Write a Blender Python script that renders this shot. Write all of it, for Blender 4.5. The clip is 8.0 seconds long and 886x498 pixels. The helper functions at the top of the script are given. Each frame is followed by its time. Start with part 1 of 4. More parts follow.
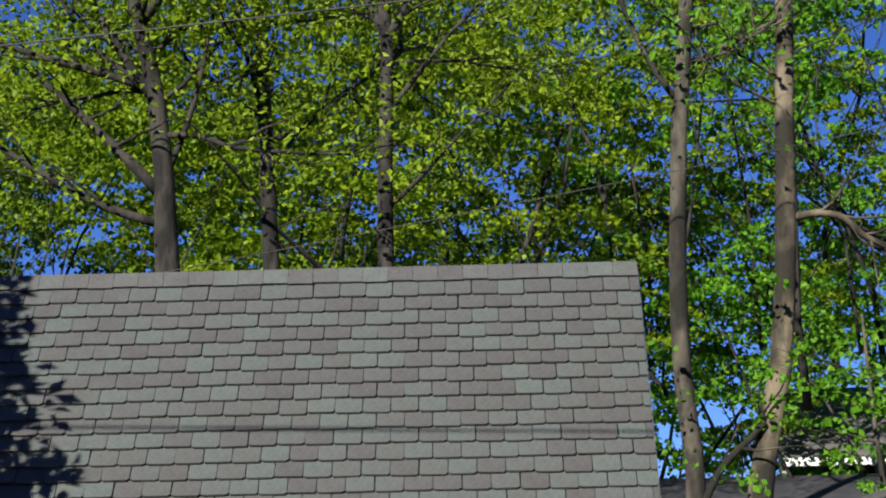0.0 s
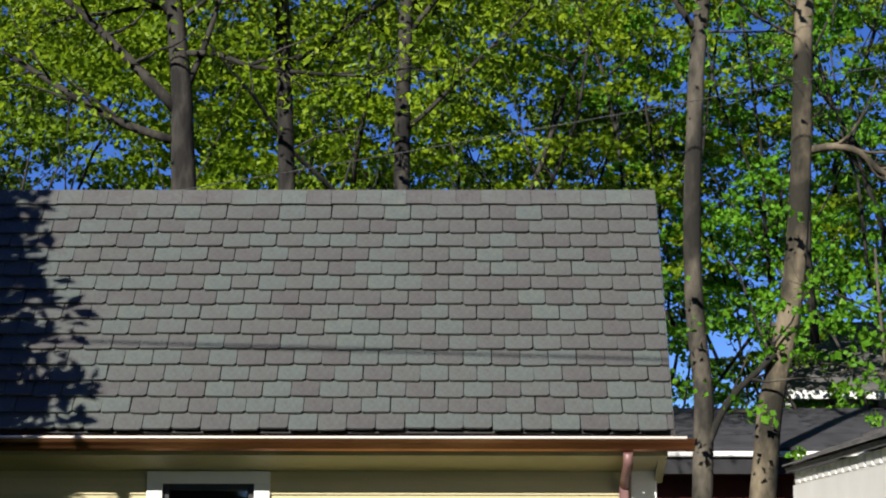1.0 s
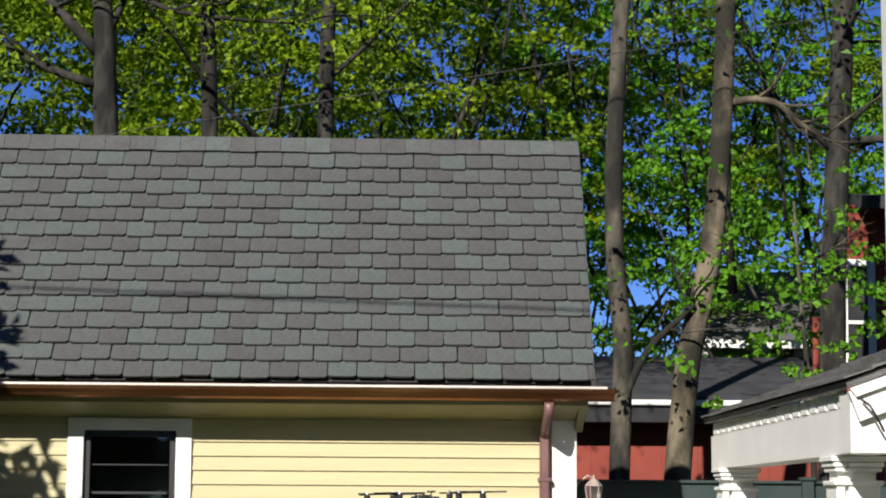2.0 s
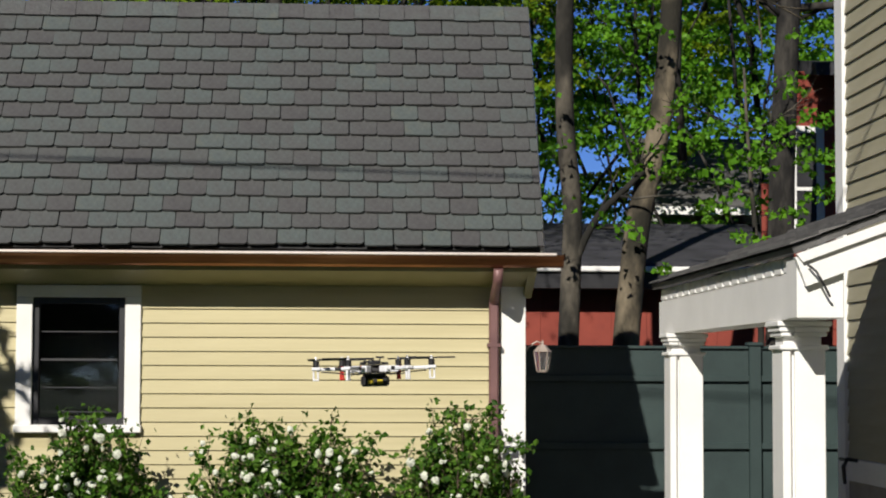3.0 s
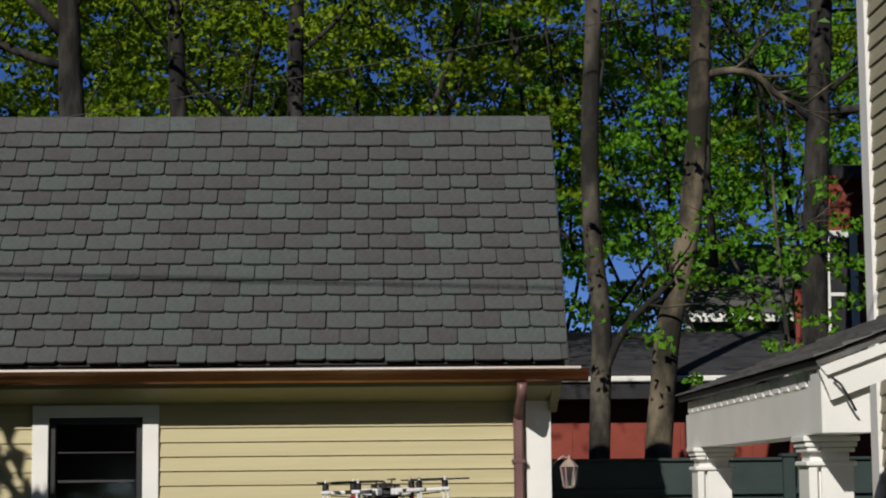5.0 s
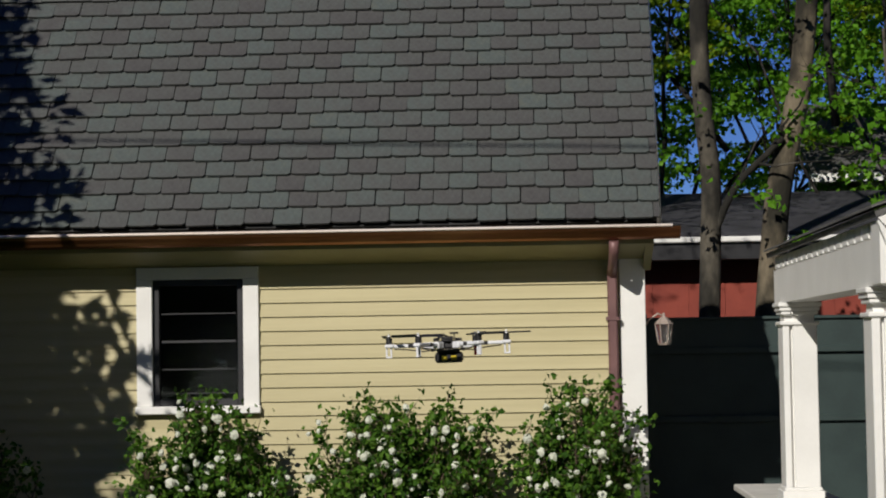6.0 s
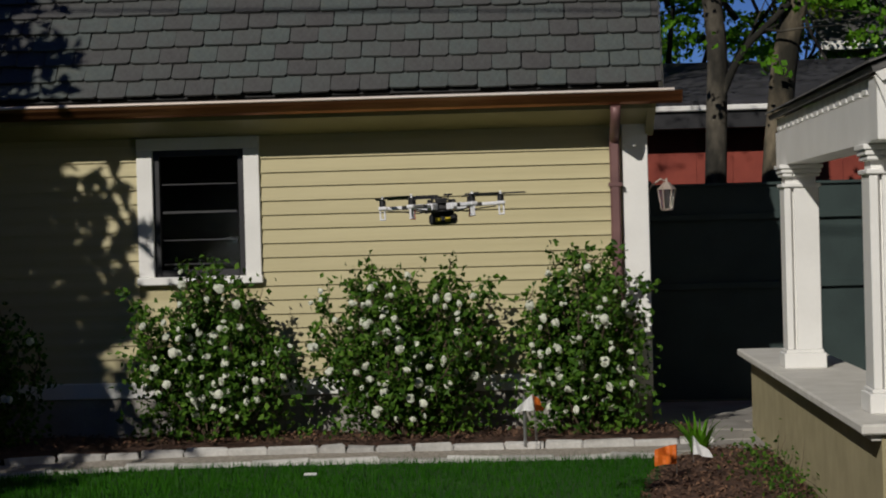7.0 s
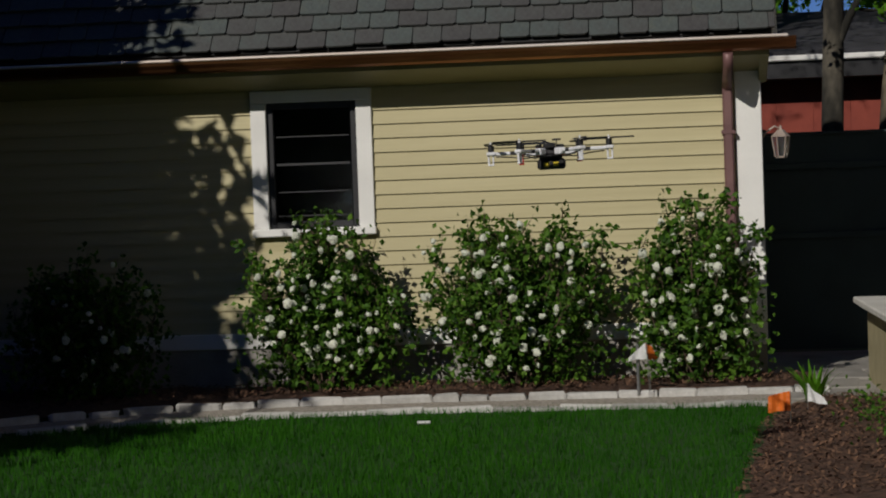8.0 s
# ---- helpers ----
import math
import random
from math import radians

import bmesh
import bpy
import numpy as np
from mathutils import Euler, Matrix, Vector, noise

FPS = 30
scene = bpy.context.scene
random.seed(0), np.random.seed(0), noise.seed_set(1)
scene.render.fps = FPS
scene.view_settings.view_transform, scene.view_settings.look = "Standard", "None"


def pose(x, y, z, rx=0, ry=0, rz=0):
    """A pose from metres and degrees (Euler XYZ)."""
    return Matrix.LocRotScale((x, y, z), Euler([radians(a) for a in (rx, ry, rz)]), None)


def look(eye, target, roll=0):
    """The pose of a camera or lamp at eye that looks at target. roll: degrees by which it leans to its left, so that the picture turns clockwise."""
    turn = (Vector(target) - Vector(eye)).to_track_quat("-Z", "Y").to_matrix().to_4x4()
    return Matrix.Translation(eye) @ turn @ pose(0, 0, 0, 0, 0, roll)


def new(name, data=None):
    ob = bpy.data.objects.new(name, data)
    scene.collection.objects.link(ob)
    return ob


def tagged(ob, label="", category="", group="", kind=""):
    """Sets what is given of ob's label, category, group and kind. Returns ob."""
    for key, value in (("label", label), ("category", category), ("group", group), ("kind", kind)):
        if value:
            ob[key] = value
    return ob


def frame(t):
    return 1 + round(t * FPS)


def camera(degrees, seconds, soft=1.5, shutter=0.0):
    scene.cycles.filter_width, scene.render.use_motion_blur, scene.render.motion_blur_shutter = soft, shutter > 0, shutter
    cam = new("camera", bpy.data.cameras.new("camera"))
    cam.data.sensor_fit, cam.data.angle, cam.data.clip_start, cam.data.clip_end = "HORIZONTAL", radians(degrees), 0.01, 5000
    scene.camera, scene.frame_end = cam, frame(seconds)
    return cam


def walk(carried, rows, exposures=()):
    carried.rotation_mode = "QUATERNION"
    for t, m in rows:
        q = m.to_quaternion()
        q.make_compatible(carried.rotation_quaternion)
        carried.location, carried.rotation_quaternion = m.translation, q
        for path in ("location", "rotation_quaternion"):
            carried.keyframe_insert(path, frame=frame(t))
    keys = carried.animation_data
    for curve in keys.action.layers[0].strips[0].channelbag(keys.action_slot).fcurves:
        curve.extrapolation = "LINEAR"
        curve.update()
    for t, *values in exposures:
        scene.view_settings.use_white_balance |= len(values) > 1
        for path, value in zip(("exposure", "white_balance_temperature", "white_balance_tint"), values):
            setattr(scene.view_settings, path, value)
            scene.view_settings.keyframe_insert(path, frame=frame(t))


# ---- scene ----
PATH = [
    (0, (-1.22, -14.0, 1.55), (-1.236, -12.037, 1.935), -1.28),
    (0.5, (-1.274, -13.98, 1.526), (-1.24, -12.011, 1.876), -0.3),
    (1, (-1.356, -14.034, 1.529), (-1.373, -12.059, 1.841), 0.1),
    (1.2, (-1.378, -14.058, 1.531), (-1.404, -12.084, 1.848), 0.2),
    (2.3, (-1.397, -14.084, 1.569), (-1.306, -12.098, 1.781), 0.3),
    (2.5, (-1.388, -14.047, 1.567), (-1.298, -12.057, 1.747), 0.1),
    (3, (-1.383, -14.067, 1.559), (-1.268, -12.074, 1.684), 0.2),
    (3.5, (-1.369, -14.032, 1.561), (-1.231, -12.04, 1.675), -0.0),
    (4, (-1.361, -13.992, 1.574), (-1.241, -12.002, 1.73), -0.4),
    (4.5, (-1.328, -13.867, 1.611), (-1.23, -11.881, 1.828), -0.7),
    (4.7, (-1.306, -13.816, 1.619), (-1.211, -11.833, 1.859), -0.9),
    (5.8, (-0.923, -13.913, 1.573), (-0.96, -11.918, 1.711), 0.4),
    (6, (-0.828, -13.929, 1.55), (-0.908, -11.933, 1.653), -0.9),
    (6.5, (-0.692, -13.913, 1.484), (-0.788, -11.916, 1.541), -1.4),
    (7, (-0.736, -13.856, 1.473), (-0.834, -11.859, 1.455), -1.5),
    (7.5, (-0.692, -13.846, 1.419), (-0.898, -11.858, 1.368), -2.1),
    (8, (-0.69, -13.878, 1.414), (-0.908, -11.891, 1.358), -2.0),
]
cam = camera(25.0, 8.0, soft=2.0)
walk(cam, [(t, look(eye, target, roll)) for t, eye, target, roll in PATH],
     exposures=[(0.0, 0.8), (1.2, 0.68), (2.6, 0.34), (3.6, -0.21), (4.6, -0.36), (6.0, -0.34), (7.0, -0.76), (8.0, -0.88)])

# ---- light: high clear sky, sun from the front left ----
SUN_AZ, SUN_EL = radians(24.4), radians(30.6)
world = bpy.data.worlds.new("sky")
scene.world = world
world.use_nodes = True
wn = world.node_tree
bg = wn.nodes["Background"]
sky = wn.nodes.new("ShaderNodeTexSky")
sky.sky_type, sky.sun_disc = "NISHITA", False
sky.sun_elevation, sky.sun_rotation = SUN_EL, radians(180) + SUN_AZ
sky.air_density, sky.dust_density, sky.ozone_density = 0.5, 0.0, 5.0
vivid = wn.nodes.new("ShaderNodeHueSaturation")
vivid.inputs["Saturation"].default_value, vivid.inputs["Hue"].default_value = 1.15, 0.515
wn.links.new(sky.outputs[0], vivid.inputs["Color"])
wn.links.new(vivid.outputs[0], bg.inputs[0])
bg.inputs[1].default_value = 0.078
sun_data = bpy.data.lights.new("sun", "SUN")
sun_data.energy, sun_data.angle, sun_data.color = 5.0, radians(0.53), (1.0, 0.95, 0.87)
sun = new("sun", sun_data)
to_sun = Vector((-math.sin(SUN_AZ) * math.cos(SUN_EL), -math.cos(SUN_AZ) * math.cos(SUN_EL), math.sin(SUN_EL)))
sun.matrix_world = look(to_sun * 30, (0, 0, 0))


# ---- materials ----
def ramp_mat(name, stops, scale=6.0, rough=0.8, detail=6.0, bump=0.0, bump_scale=60.0, metal=0.0, rand=0.0, spread=(1, 1, 1),
             translucent=0.0, fine=0.0, spec=0.5, island=False):
    """Noise between colours, a finer grain over it, and relief."""
    m = bpy.data.materials.new(name)
    m.use_nodes = True
    nt = m.node_tree
    N, L = nt.nodes, nt.links
    b = N["Principled BSDF"]
    b.inputs["Roughness"].default_value, b.inputs["Metallic"].default_value = rough, metal
    b.inputs["Specular IOR Level"].default_value = spec
    co = N.new("ShaderNodeTexCoord")
    mp = N.new("ShaderNodeMapping")
    mp.inputs["Scale"].default_value = spread
    L.new(co.outputs["Object"], mp.inputs[0])
    nz = N.new("ShaderNodeTexNoise")
    nz.inputs["Scale"].default_value, nz.inputs["Detail"].default_value = scale, detail
    L.new(mp.outputs[0], nz.inputs["Vector"])
    cr = N.new("ShaderNodeValToRGB")
    el = cr.color_ramp.elements
    while len(el) < len(stops):
        el.new(0.5)
    for e, (p, c) in zip(el, stops):
        e.position, e.color = p, (*c, 1)
    fac = nz.outputs["Fac"]
    if rand:
        src = N.new("ShaderNodeNewGeometry").outputs["Random Per Island"] if island else N.new("ShaderNodeObjectInfo").outputs["Random"]
        mx = N.new("ShaderNodeMix")
        mx.inputs[0].default_value = rand
        L.new(fac, mx.inputs[2])
        L.new(src, mx.inputs[3])
        fac = mx.outputs[0]
    L.new(fac, cr.inputs[0])
    col = cr.outputs[0]
    if fine:
        n2 = N.new("ShaderNodeTexNoise")
        n2.inputs["Scale"].default_value, n2.inputs["Detail"].default_value = bump_scale, 4
        L.new(mp.outputs[0], n2.inputs["Vector"])
        r2 = N.new("ShaderNodeMapRange")
        r2.inputs[3].default_value, r2.inputs[4].default_value = 1 - fine, 1 + fine
        L.new(n2.outputs["Fac"], r2.inputs[0])
        sc = N.new("ShaderNodeVectorMath")
        sc.operation = "SCALE"
        L.new(col, sc.inputs[0])
        L.new(r2.outputs[0], sc.inputs["Scale"])
        col = sc.outputs[0]
    L.new(col, b.inputs["Base Color"])
    if bump:
        nb = N.new("ShaderNodeTexNoise")
        nb.inputs["Scale"].default_value, nb.inputs["Detail"].default_value = bump_scale, 5
        L.new(mp.outputs[0], nb.inputs["Vector"])
        bp = N.new("ShaderNodeBump")
        bp.inputs["Strength"].default_value, bp.inputs["Distance"].default_value = bump, 0.01
        L.new(nb.outputs["Fac"], bp.inputs["Height"])
        L.new(bp.outputs[0], b.inputs["Normal"])
    if translucent:
        tr = N.new("ShaderNodeBsdfTranslucent")
        L.new(col, tr.inputs[0])
        ms = N.new("ShaderNodeMixShader")
        ms.inputs[0].default_value = translucent
        L.new(b.outputs[0], ms.inputs[1])
        L.new(tr.outputs[0], ms.inputs[2])
        L.new(ms.outputs[0], N["Material Output"].inputs[0])
    return m


SLATE = [(0.16, (0.052, 0.049, 0.050)), (0.34, (0.064, 0.063, 0.062)), (0.52, (0.071, 0.075, 0.072)), (0.68, (0.073, 0.088, 0.084)), (0.80, (0.088, 0.096, 0.082)), (0.92, (0.122, 0.122, 0.102))]
M_slate = ramp_mat("slate", SLATE, 9, 0.62, bump=0.5, bump_scale=45, rand=0.40, fine=0.4)
M_slate_far = ramp_mat("slate_joined", SLATE, 9, 0.62, bump=0.5, bump_scale=45, rand=0.40, fine=0.4, island=True)
M_under = ramp_mat("roof_felt", [(0.3, (0.02, 0.02, 0.02)), (0.7, (0.04, 0.04, 0.04))], 8, 0.95)
M_shingle = ramp_mat("asphalt_shingle", [(0.3, (0.020, 0.020, 0.024)), (0.7, (0.045, 0.045, 0.053))], 3, 0.9, bump=0.5, bump_scale=70, fine=0.3)
M_shingle_grey = ramp_mat("weathered_shingle", [(0.3, (0.070, 0.068, 0.066)), (0.7, (0.15, 0.146, 0.14))], 5, 0.9, bump=0.5, bump_scale=70, fine=0.3, rand=0.3)
M_clap = ramp_mat("cream_clapboard", [(0.3, (0.43, 0.375, 0.205)), (0.7, (0.52, 0.46, 0.265))], 2.5, 0.6, bump=0.12, bump_scale=35, spread=(0.25, 1, 6), fine=0.05, rand=0.15)
M_clap_house = ramp_mat("tan_clapboard", [(0.3, (0.31, 0.285, 0.19)), (0.7, (0.37, 0.34, 0.235))], 2.5, 0.6, bump=0.12, bump_scale=35, spread=(1, 0.25, 6), fine=0.05, rand=0.15)
M_white = ramp_mat("white_paint", [(0.3, (0.74, 0.73, 0.70)), (0.7, (0.83, 0.82, 0.79))], 3, 0.5, bump=0.06, bump_scale=50, fine=0.03)
M_cream = ramp_mat("olive_trim_paint", [(0.3, (0.25, 0.225, 0.105)), (0.7, (0.31, 0.28, 0.14))], 3, 0.55, bump=0.06, bump_scale=40, fine=0.04)
M_copper = ramp_mat("weathered_copper", [(0.25, (0.10, 0.040, 0.018)), (0.55, (0.25, 0.105, 0.045)), (0.75, (0.46, 0.23, 0.11))], 2.2, 0.3, metal=0.9, bump=0.1, bump_scale=25, spread=(0.4, 2, 2), fine=0.15)
# far paler than the copper: the rim's sun highlight is put into the colour
M_bead = ramp_mat("copper_rim_sun_glint", [(0.3, (0.80, 0.66, 0.56)), (0.7, (0.92, 0.84, 0.78))], 3, 0.45, metal=0.6, spread=(0.3, 1, 1))
# dapples of sun and leaf shade are put into these two bark colours
M_bark_mid = ramp_mat("leaf_shade_bark", [(0.44, (0.012, 0.011, 0.008)), (0.5, (0.028, 0.025, 0.019)), (0.60, (0.095, 0.083, 0.063))], 2.8, 0.95, bump=1.0, bump_scale=28, spread=(1, 1, 0.5), fine=0.35)
M_bark_pale = ramp_mat("leaf_shade_tan_bark", [(0.42, (0.018, 0.016, 0.010)), (0.49, (0.058, 0.048, 0.032)), (0.60, (0.165, 0.135, 0.09))], 3.0, 0.95, bump=1.0, bump_scale=28, spread=(1, 1, 0.5), fine=0.35)
M_spout = ramp_mat("brown_copper", [(0.3, (0.13, 0.066, 0.066)), (0.7, (0.20, 0.105, 0.10))], 4, 0.5, metal=0.2, bump=0.1, bump_scale=30, fine=0.1)
M_frame_shade = ramp_mat("black_sash_and_shade", [(0.3, (0.012, 0.012, 0.014)), (0.7, (0.025, 0.025, 0.028))], 5, 0.45)
M_muntin = ramp_mat("grey_muntin", [(0.3, (0.018, 0.018, 0.020)), (0.7, (0.032, 0.032, 0.035))], 5, 0.5)
M_concrete = ramp_mat("concrete", [(0.3, (0.22, 0.205, 0.18)), (0.7, (0.34, 0.32, 0.29))], 4, 0.9, bump=0.4, bump_scale=60, fine=0.15)
M_stucco = ramp_mat("tan_stucco", [(0.3, (0.31, 0.27, 0.15)), (0.7, (0.40, 0.345, 0.20))], 5, 0.92, bump=0.5, bump_scale=90, fine=0.12)
M_cap = ramp_mat("pale_cap_stone", [(0.3, (0.54, 0.52, 0.47)), (0.7, (0.66, 0.64, 0.59))], 5, 0.8, bump=0.2, bump_scale=50, fine=0.1)
M_granite = ramp_mat("granite_edging", [(0.3, (0.32, 0.31, 0.29)), (0.7, (0.60, 0.585, 0.555))], 9, 0.85, bump=0.5, bump_scale=60, fine=0.2, rand=0.3)
M_gravel = ramp_mat("gravel", [(0.3, (0.24, 0.21, 0.17)), (0.7, (0.42, 0.38, 0.32))], 30, 0.95, bump=0.9, bump_scale=70, fine=0.4)
M_mulch = ramp_mat("bark_mulch", [(0.3, (0.035, 0.018, 0.011)), (0.7, (0.13, 0.065, 0.040))], 18, 0.95, bump=1.0, bump_scale=55, fine=0.4)
M_chip = ramp_mat("mulch_chip", [(0.2, (0.04, 0.02, 0.012)), (0.8, (0.20, 0.105, 0.06))], 18, 0.95, rand=0.8, island=True)
M_soil = ramp_mat("lawn_soil", [(0.3, (0.010, 0.045, 0.003)), (0.7, (0.020, 0.080, 0.006))], 3, 0.95, bump=0.6, bump_scale=40, fine=0.3)
M_grass = ramp_mat("grass_blade", [(0.15, (0.011, 0.062, 0.0015)), (0.5, (0.021, 0.108, 0.003)), (0.85, (0.046, 0.165, 0.006))], 1.2, 0.7, rand=0.4, island=True, translucent=0.3, spec=0.15)
M_fence = ramp_mat("dark_green_fence_paint", [(0.3, (0.016, 0.031, 0.030)), (0.7, (0.027, 0.048, 0.045))], 3, 0.6, bump=0.15, bump_scale=40, fine=0.1)
M_red = ramp_mat("barn_red_paint", [(0.3, (0.19, 0.030, 0.018)), (0.7, (0.26, 0.046, 0.027))], 3, 0.75, bump=0.1, bump_scale=20, fine=0.08)
M_grey_wall = ramp_mat("grey_house_paint", [(0.3, (0.34, 0.34, 0.33)), (0.7, (0.44, 0.44, 0.42))], 3, 0.75)
M_bark_dark = ramp_mat("dark_bark", [(0.4, (0.008, 0.007, 0.006)), (0.6, (0.040, 0.036, 0.030))], 7, 0.95, bump=1.0, bump_scale=28, spread=(1, 1, 0.35), fine=0.35)
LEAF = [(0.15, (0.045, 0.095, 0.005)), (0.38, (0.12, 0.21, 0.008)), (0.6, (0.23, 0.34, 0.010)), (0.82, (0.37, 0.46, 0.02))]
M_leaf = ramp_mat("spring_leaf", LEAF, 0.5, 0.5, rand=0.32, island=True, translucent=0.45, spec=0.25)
# darker copy of the spring leaf, with the wood's shade in its greens
M_leaf_dark = ramp_mat("shaded_wood_leaf", [(0.15, (0.03, 0.065, 0.006)), (0.5, (0.085, 0.15, 0.012)), (0.85, (0.17, 0.24, 0.02))], 0.5, 0.55, rand=0.32, island=True, translucent=0.4, spec=0.25)
M_leaf_bright = ramp_mat("maple_leaf", [(0.15, (0.05, 0.15, 0.010)), (0.5, (0.115, 0.30, 0.016)), (0.85, (0.22, 0.45, 0.03))], 0.8, 0.5, rand=0.32, island=True, translucent=0.45, spec=0.25)
M_leaf_shrub = ramp_mat("shrub_leaf", [(0.15, (0.018, 0.055, 0.006)), (0.5, (0.05, 0.125, 0.011)), (0.85, (0.13, 0.25, 0.028))], 4, 0.6, rand=0.6, island=True, translucent=0.3, spec=0.2)
M_needle = ramp_mat("evergreen_needle", [(0.2, (0.012, 0.03, 0.01)), (0.8, (0.03, 0.06, 0.02))], 3, 0.6, rand=0.5, island=True)
M_petal = ramp_mat("white_blossom", [(0.2, (0.76, 0.80, 0.62)), (0.8, (0.90, 0.91, 0.82))], 12, 0.7, translucent=0.15, bump=0.6, bump_scale=90)
M_stem = ramp_mat("shrub_stem", [(0.3, (0.06, 0.04, 0.025)), (0.7, (0.13, 0.09, 0.06))], 12, 0.9)
M_black = ramp_mat("black_plastic", [(0.3, (0.012, 0.012, 0.013)), (0.7, (0.028, 0.028, 0.030))], 20, 0.45)
M_carbon = ramp_mat("dark_board", [(0.3, (0.02, 0.02, 0.022)), (0.7, (0.06, 0.055, 0.055))], 40, 0.5)
M_arm_white = ramp_mat("white_nylon", [(0.3, (0.72, 0.72, 0.74)), (0.7, (0.82, 0.82, 0.84))], 10, 0.4)
M_arm_red = ramp_mat("red_nylon", [(0.3, (0.50, 0.03, 0.025)), (0.7, (0.62, 0.05, 0.04))], 10, 0.4)
M_yellow = ramp_mat("yellow_label", [(0.3, (0.60, 0.45, 0.02)), (0.7, (0.72, 0.56, 0.04))], 20, 0.5)
M_steel = ramp_mat("bare_metal", [(0.3, (0.35, 0.35, 0.36)), (0.7, (0.55, 0.55, 0.56))], 10, 0.35, metal=0.9)
M_orange = ramp_mat("orange_flag", [(0.3, (0.75, 0.16, 0.015)), (0.7, (0.88, 0.24, 0.03))], 10, 0.6, translucent=0.3)
M_flag_white = ramp_mat("white_flag", [(0.3, (0.74, 0.74, 0.74)), (0.7, (0.84, 0.84, 0.84))], 10, 0.6, translucent=0.2)
M_lantern = ramp_mat("pale_bronze", [(0.3, (0.30, 0.24, 0.20)), (0.7, (0.45, 0.37, 0.32))], 20, 0.5, metal=0.2)
M_cable = ramp_mat("cable_sheath", [(0.3, (0.02, 0.02, 0.02)), (0.7, (0.05, 0.05, 0.05))], 5, 0.6)


def glass_mat(name, tint, rough=0.02, alpha=1.0):
    m = bpy.data.materials.new(name)
    m.use_nodes = True
    b = m.node_tree.nodes["Principled BSDF"]
    b.inputs["Base Color"].default_value = (*tint, 1)
    b.inputs["Roughness"].default_value = rough
    b.inputs["Transmission Weight"].default_value = alpha
    b.inputs["IOR"].default_value = 1.45
    return m


M_glass = glass_mat("window_glass", (0.9, 0.93, 0.92), 0.02)
M_frost = glass_mat("lantern_glass", (0.9, 0.88, 0.84), 0.35)


# ---- mesh helpers ----
def part(name, bm, material, parent=None, label=""):
    me = bpy.data.meshes.new(name)
    bm.to_mesh(me)
    bm.free()
    me.materials.append(material)
    ob = new(name, me)
    if parent:
        ob.parent = parent
    return tagged(ob, label)


def empty(name, m, label="", category="", group="", kind=""):
    ob = new(name)
    ob.matrix_world = m
    ob.empty_display_size = 0.05
    return tagged(ob, label, category, group, kind)


def raw(name, verts, faces, material, parent=None, label="", smooth=False):
    me = bpy.data.meshes.new(name)
    me.from_pydata(verts, [], faces)
    me.materials.append(material)
    if smooth:
        me.polygons.foreach_set("use_smooth", [True] * len(me.polygons))
    me.update()
    ob = new(name, me)
    if parent:
        ob.parent = parent
    return tagged(ob, label)


def box(bm, lo, hi, bevel=0.0):
    c = [(a + b) / 2 for a, b in zip(lo, hi)]
    s = [abs(b - a) for a, b in zip(lo, hi)]
    r = bmesh.ops.create_cube(bm, size=1, matrix=Matrix.Translation(c) @ Matrix.Diagonal((*s, 1)))
    if bevel:
        es = list({e for v in r["verts"] for e in v.link_edges})
        bmesh.ops.bevel(bm, geom=es, offset=min(bevel, min(s) * 0.4), segments=1, affect="EDGES")
    return bm


def boxes(*args, bevel=0.0):
    bm = bmesh.new()
    for lo, hi in args:
        box(bm, lo, hi, bevel)
    return bm


def cyl(bm, a, b, r0, r1=None, n=10):
    a, b = Vector(a), Vector(b)
    d = b - a
    m = Matrix.Translation((a + b) / 2) @ d.to_track_quat("Z", "Y").to_matrix().to_4x4()
    bmesh.ops.create_cone(bm, cap_ends=True, segments=n, radius1=r0, radius2=r0 if r1 is None else r1, depth=d.length, matrix=m)
    return bm


def extrude(bm, pts, axis, a, b):
    """A closed outline of two coordinates, drawn out along an axis from a to b."""
    def at(p, t):
        return {"x": (t, p[0], p[1]), "y": (p[0], t, p[1]), "z": (p[0], p[1], t)}[axis]
    A = [bm.verts.new(at(p, a)) for p in pts]
    B = [bm.verts.new(at(p, b)) for p in pts]
    n = len(pts)
    for i in range(n):
        bm.faces.new((A[i], A[(i + 1) % n], B[(i + 1) % n], B[i]))
    bm.faces.new(A[::-1])
    bm.faces.new(B)
    bmesh.ops.recalc_face_normals(bm, faces=bm.faces)
    return bm


def tube(bm, pts, radii, n=8):
    """A tapering limb through points."""
    rings, side = [], Vector((1, 0.13, 0.07))
    for i, p in enumerate(pts):
        d = (Vector(pts[min(i + 1, len(pts) - 1)]) - Vector(pts[max(i - 1, 0)])).normalized()
        side = side - d * side.dot(d)
        side = side.normalized() if side.length > 0.05 else d.orthogonal().normalized()
        up = d.cross(side)
        rings.append([bm.verts.new(Vector(p) + (side * math.cos(2 * math.pi * k / n) + up * math.sin(2 * math.pi * k / n)) * radii[i]) for k in range(n)])
    for r0, r1 in zip(rings, rings[1:]):
        for k in range(n):
            f = bm.faces.new((r0[k], r0[(k + 1) % n], r1[(k + 1) % n], r1[k]))
            f.smooth = True
    bm.faces.new(rings[-1])
    bm.faces.new(rings[0][::-1])
    return bm


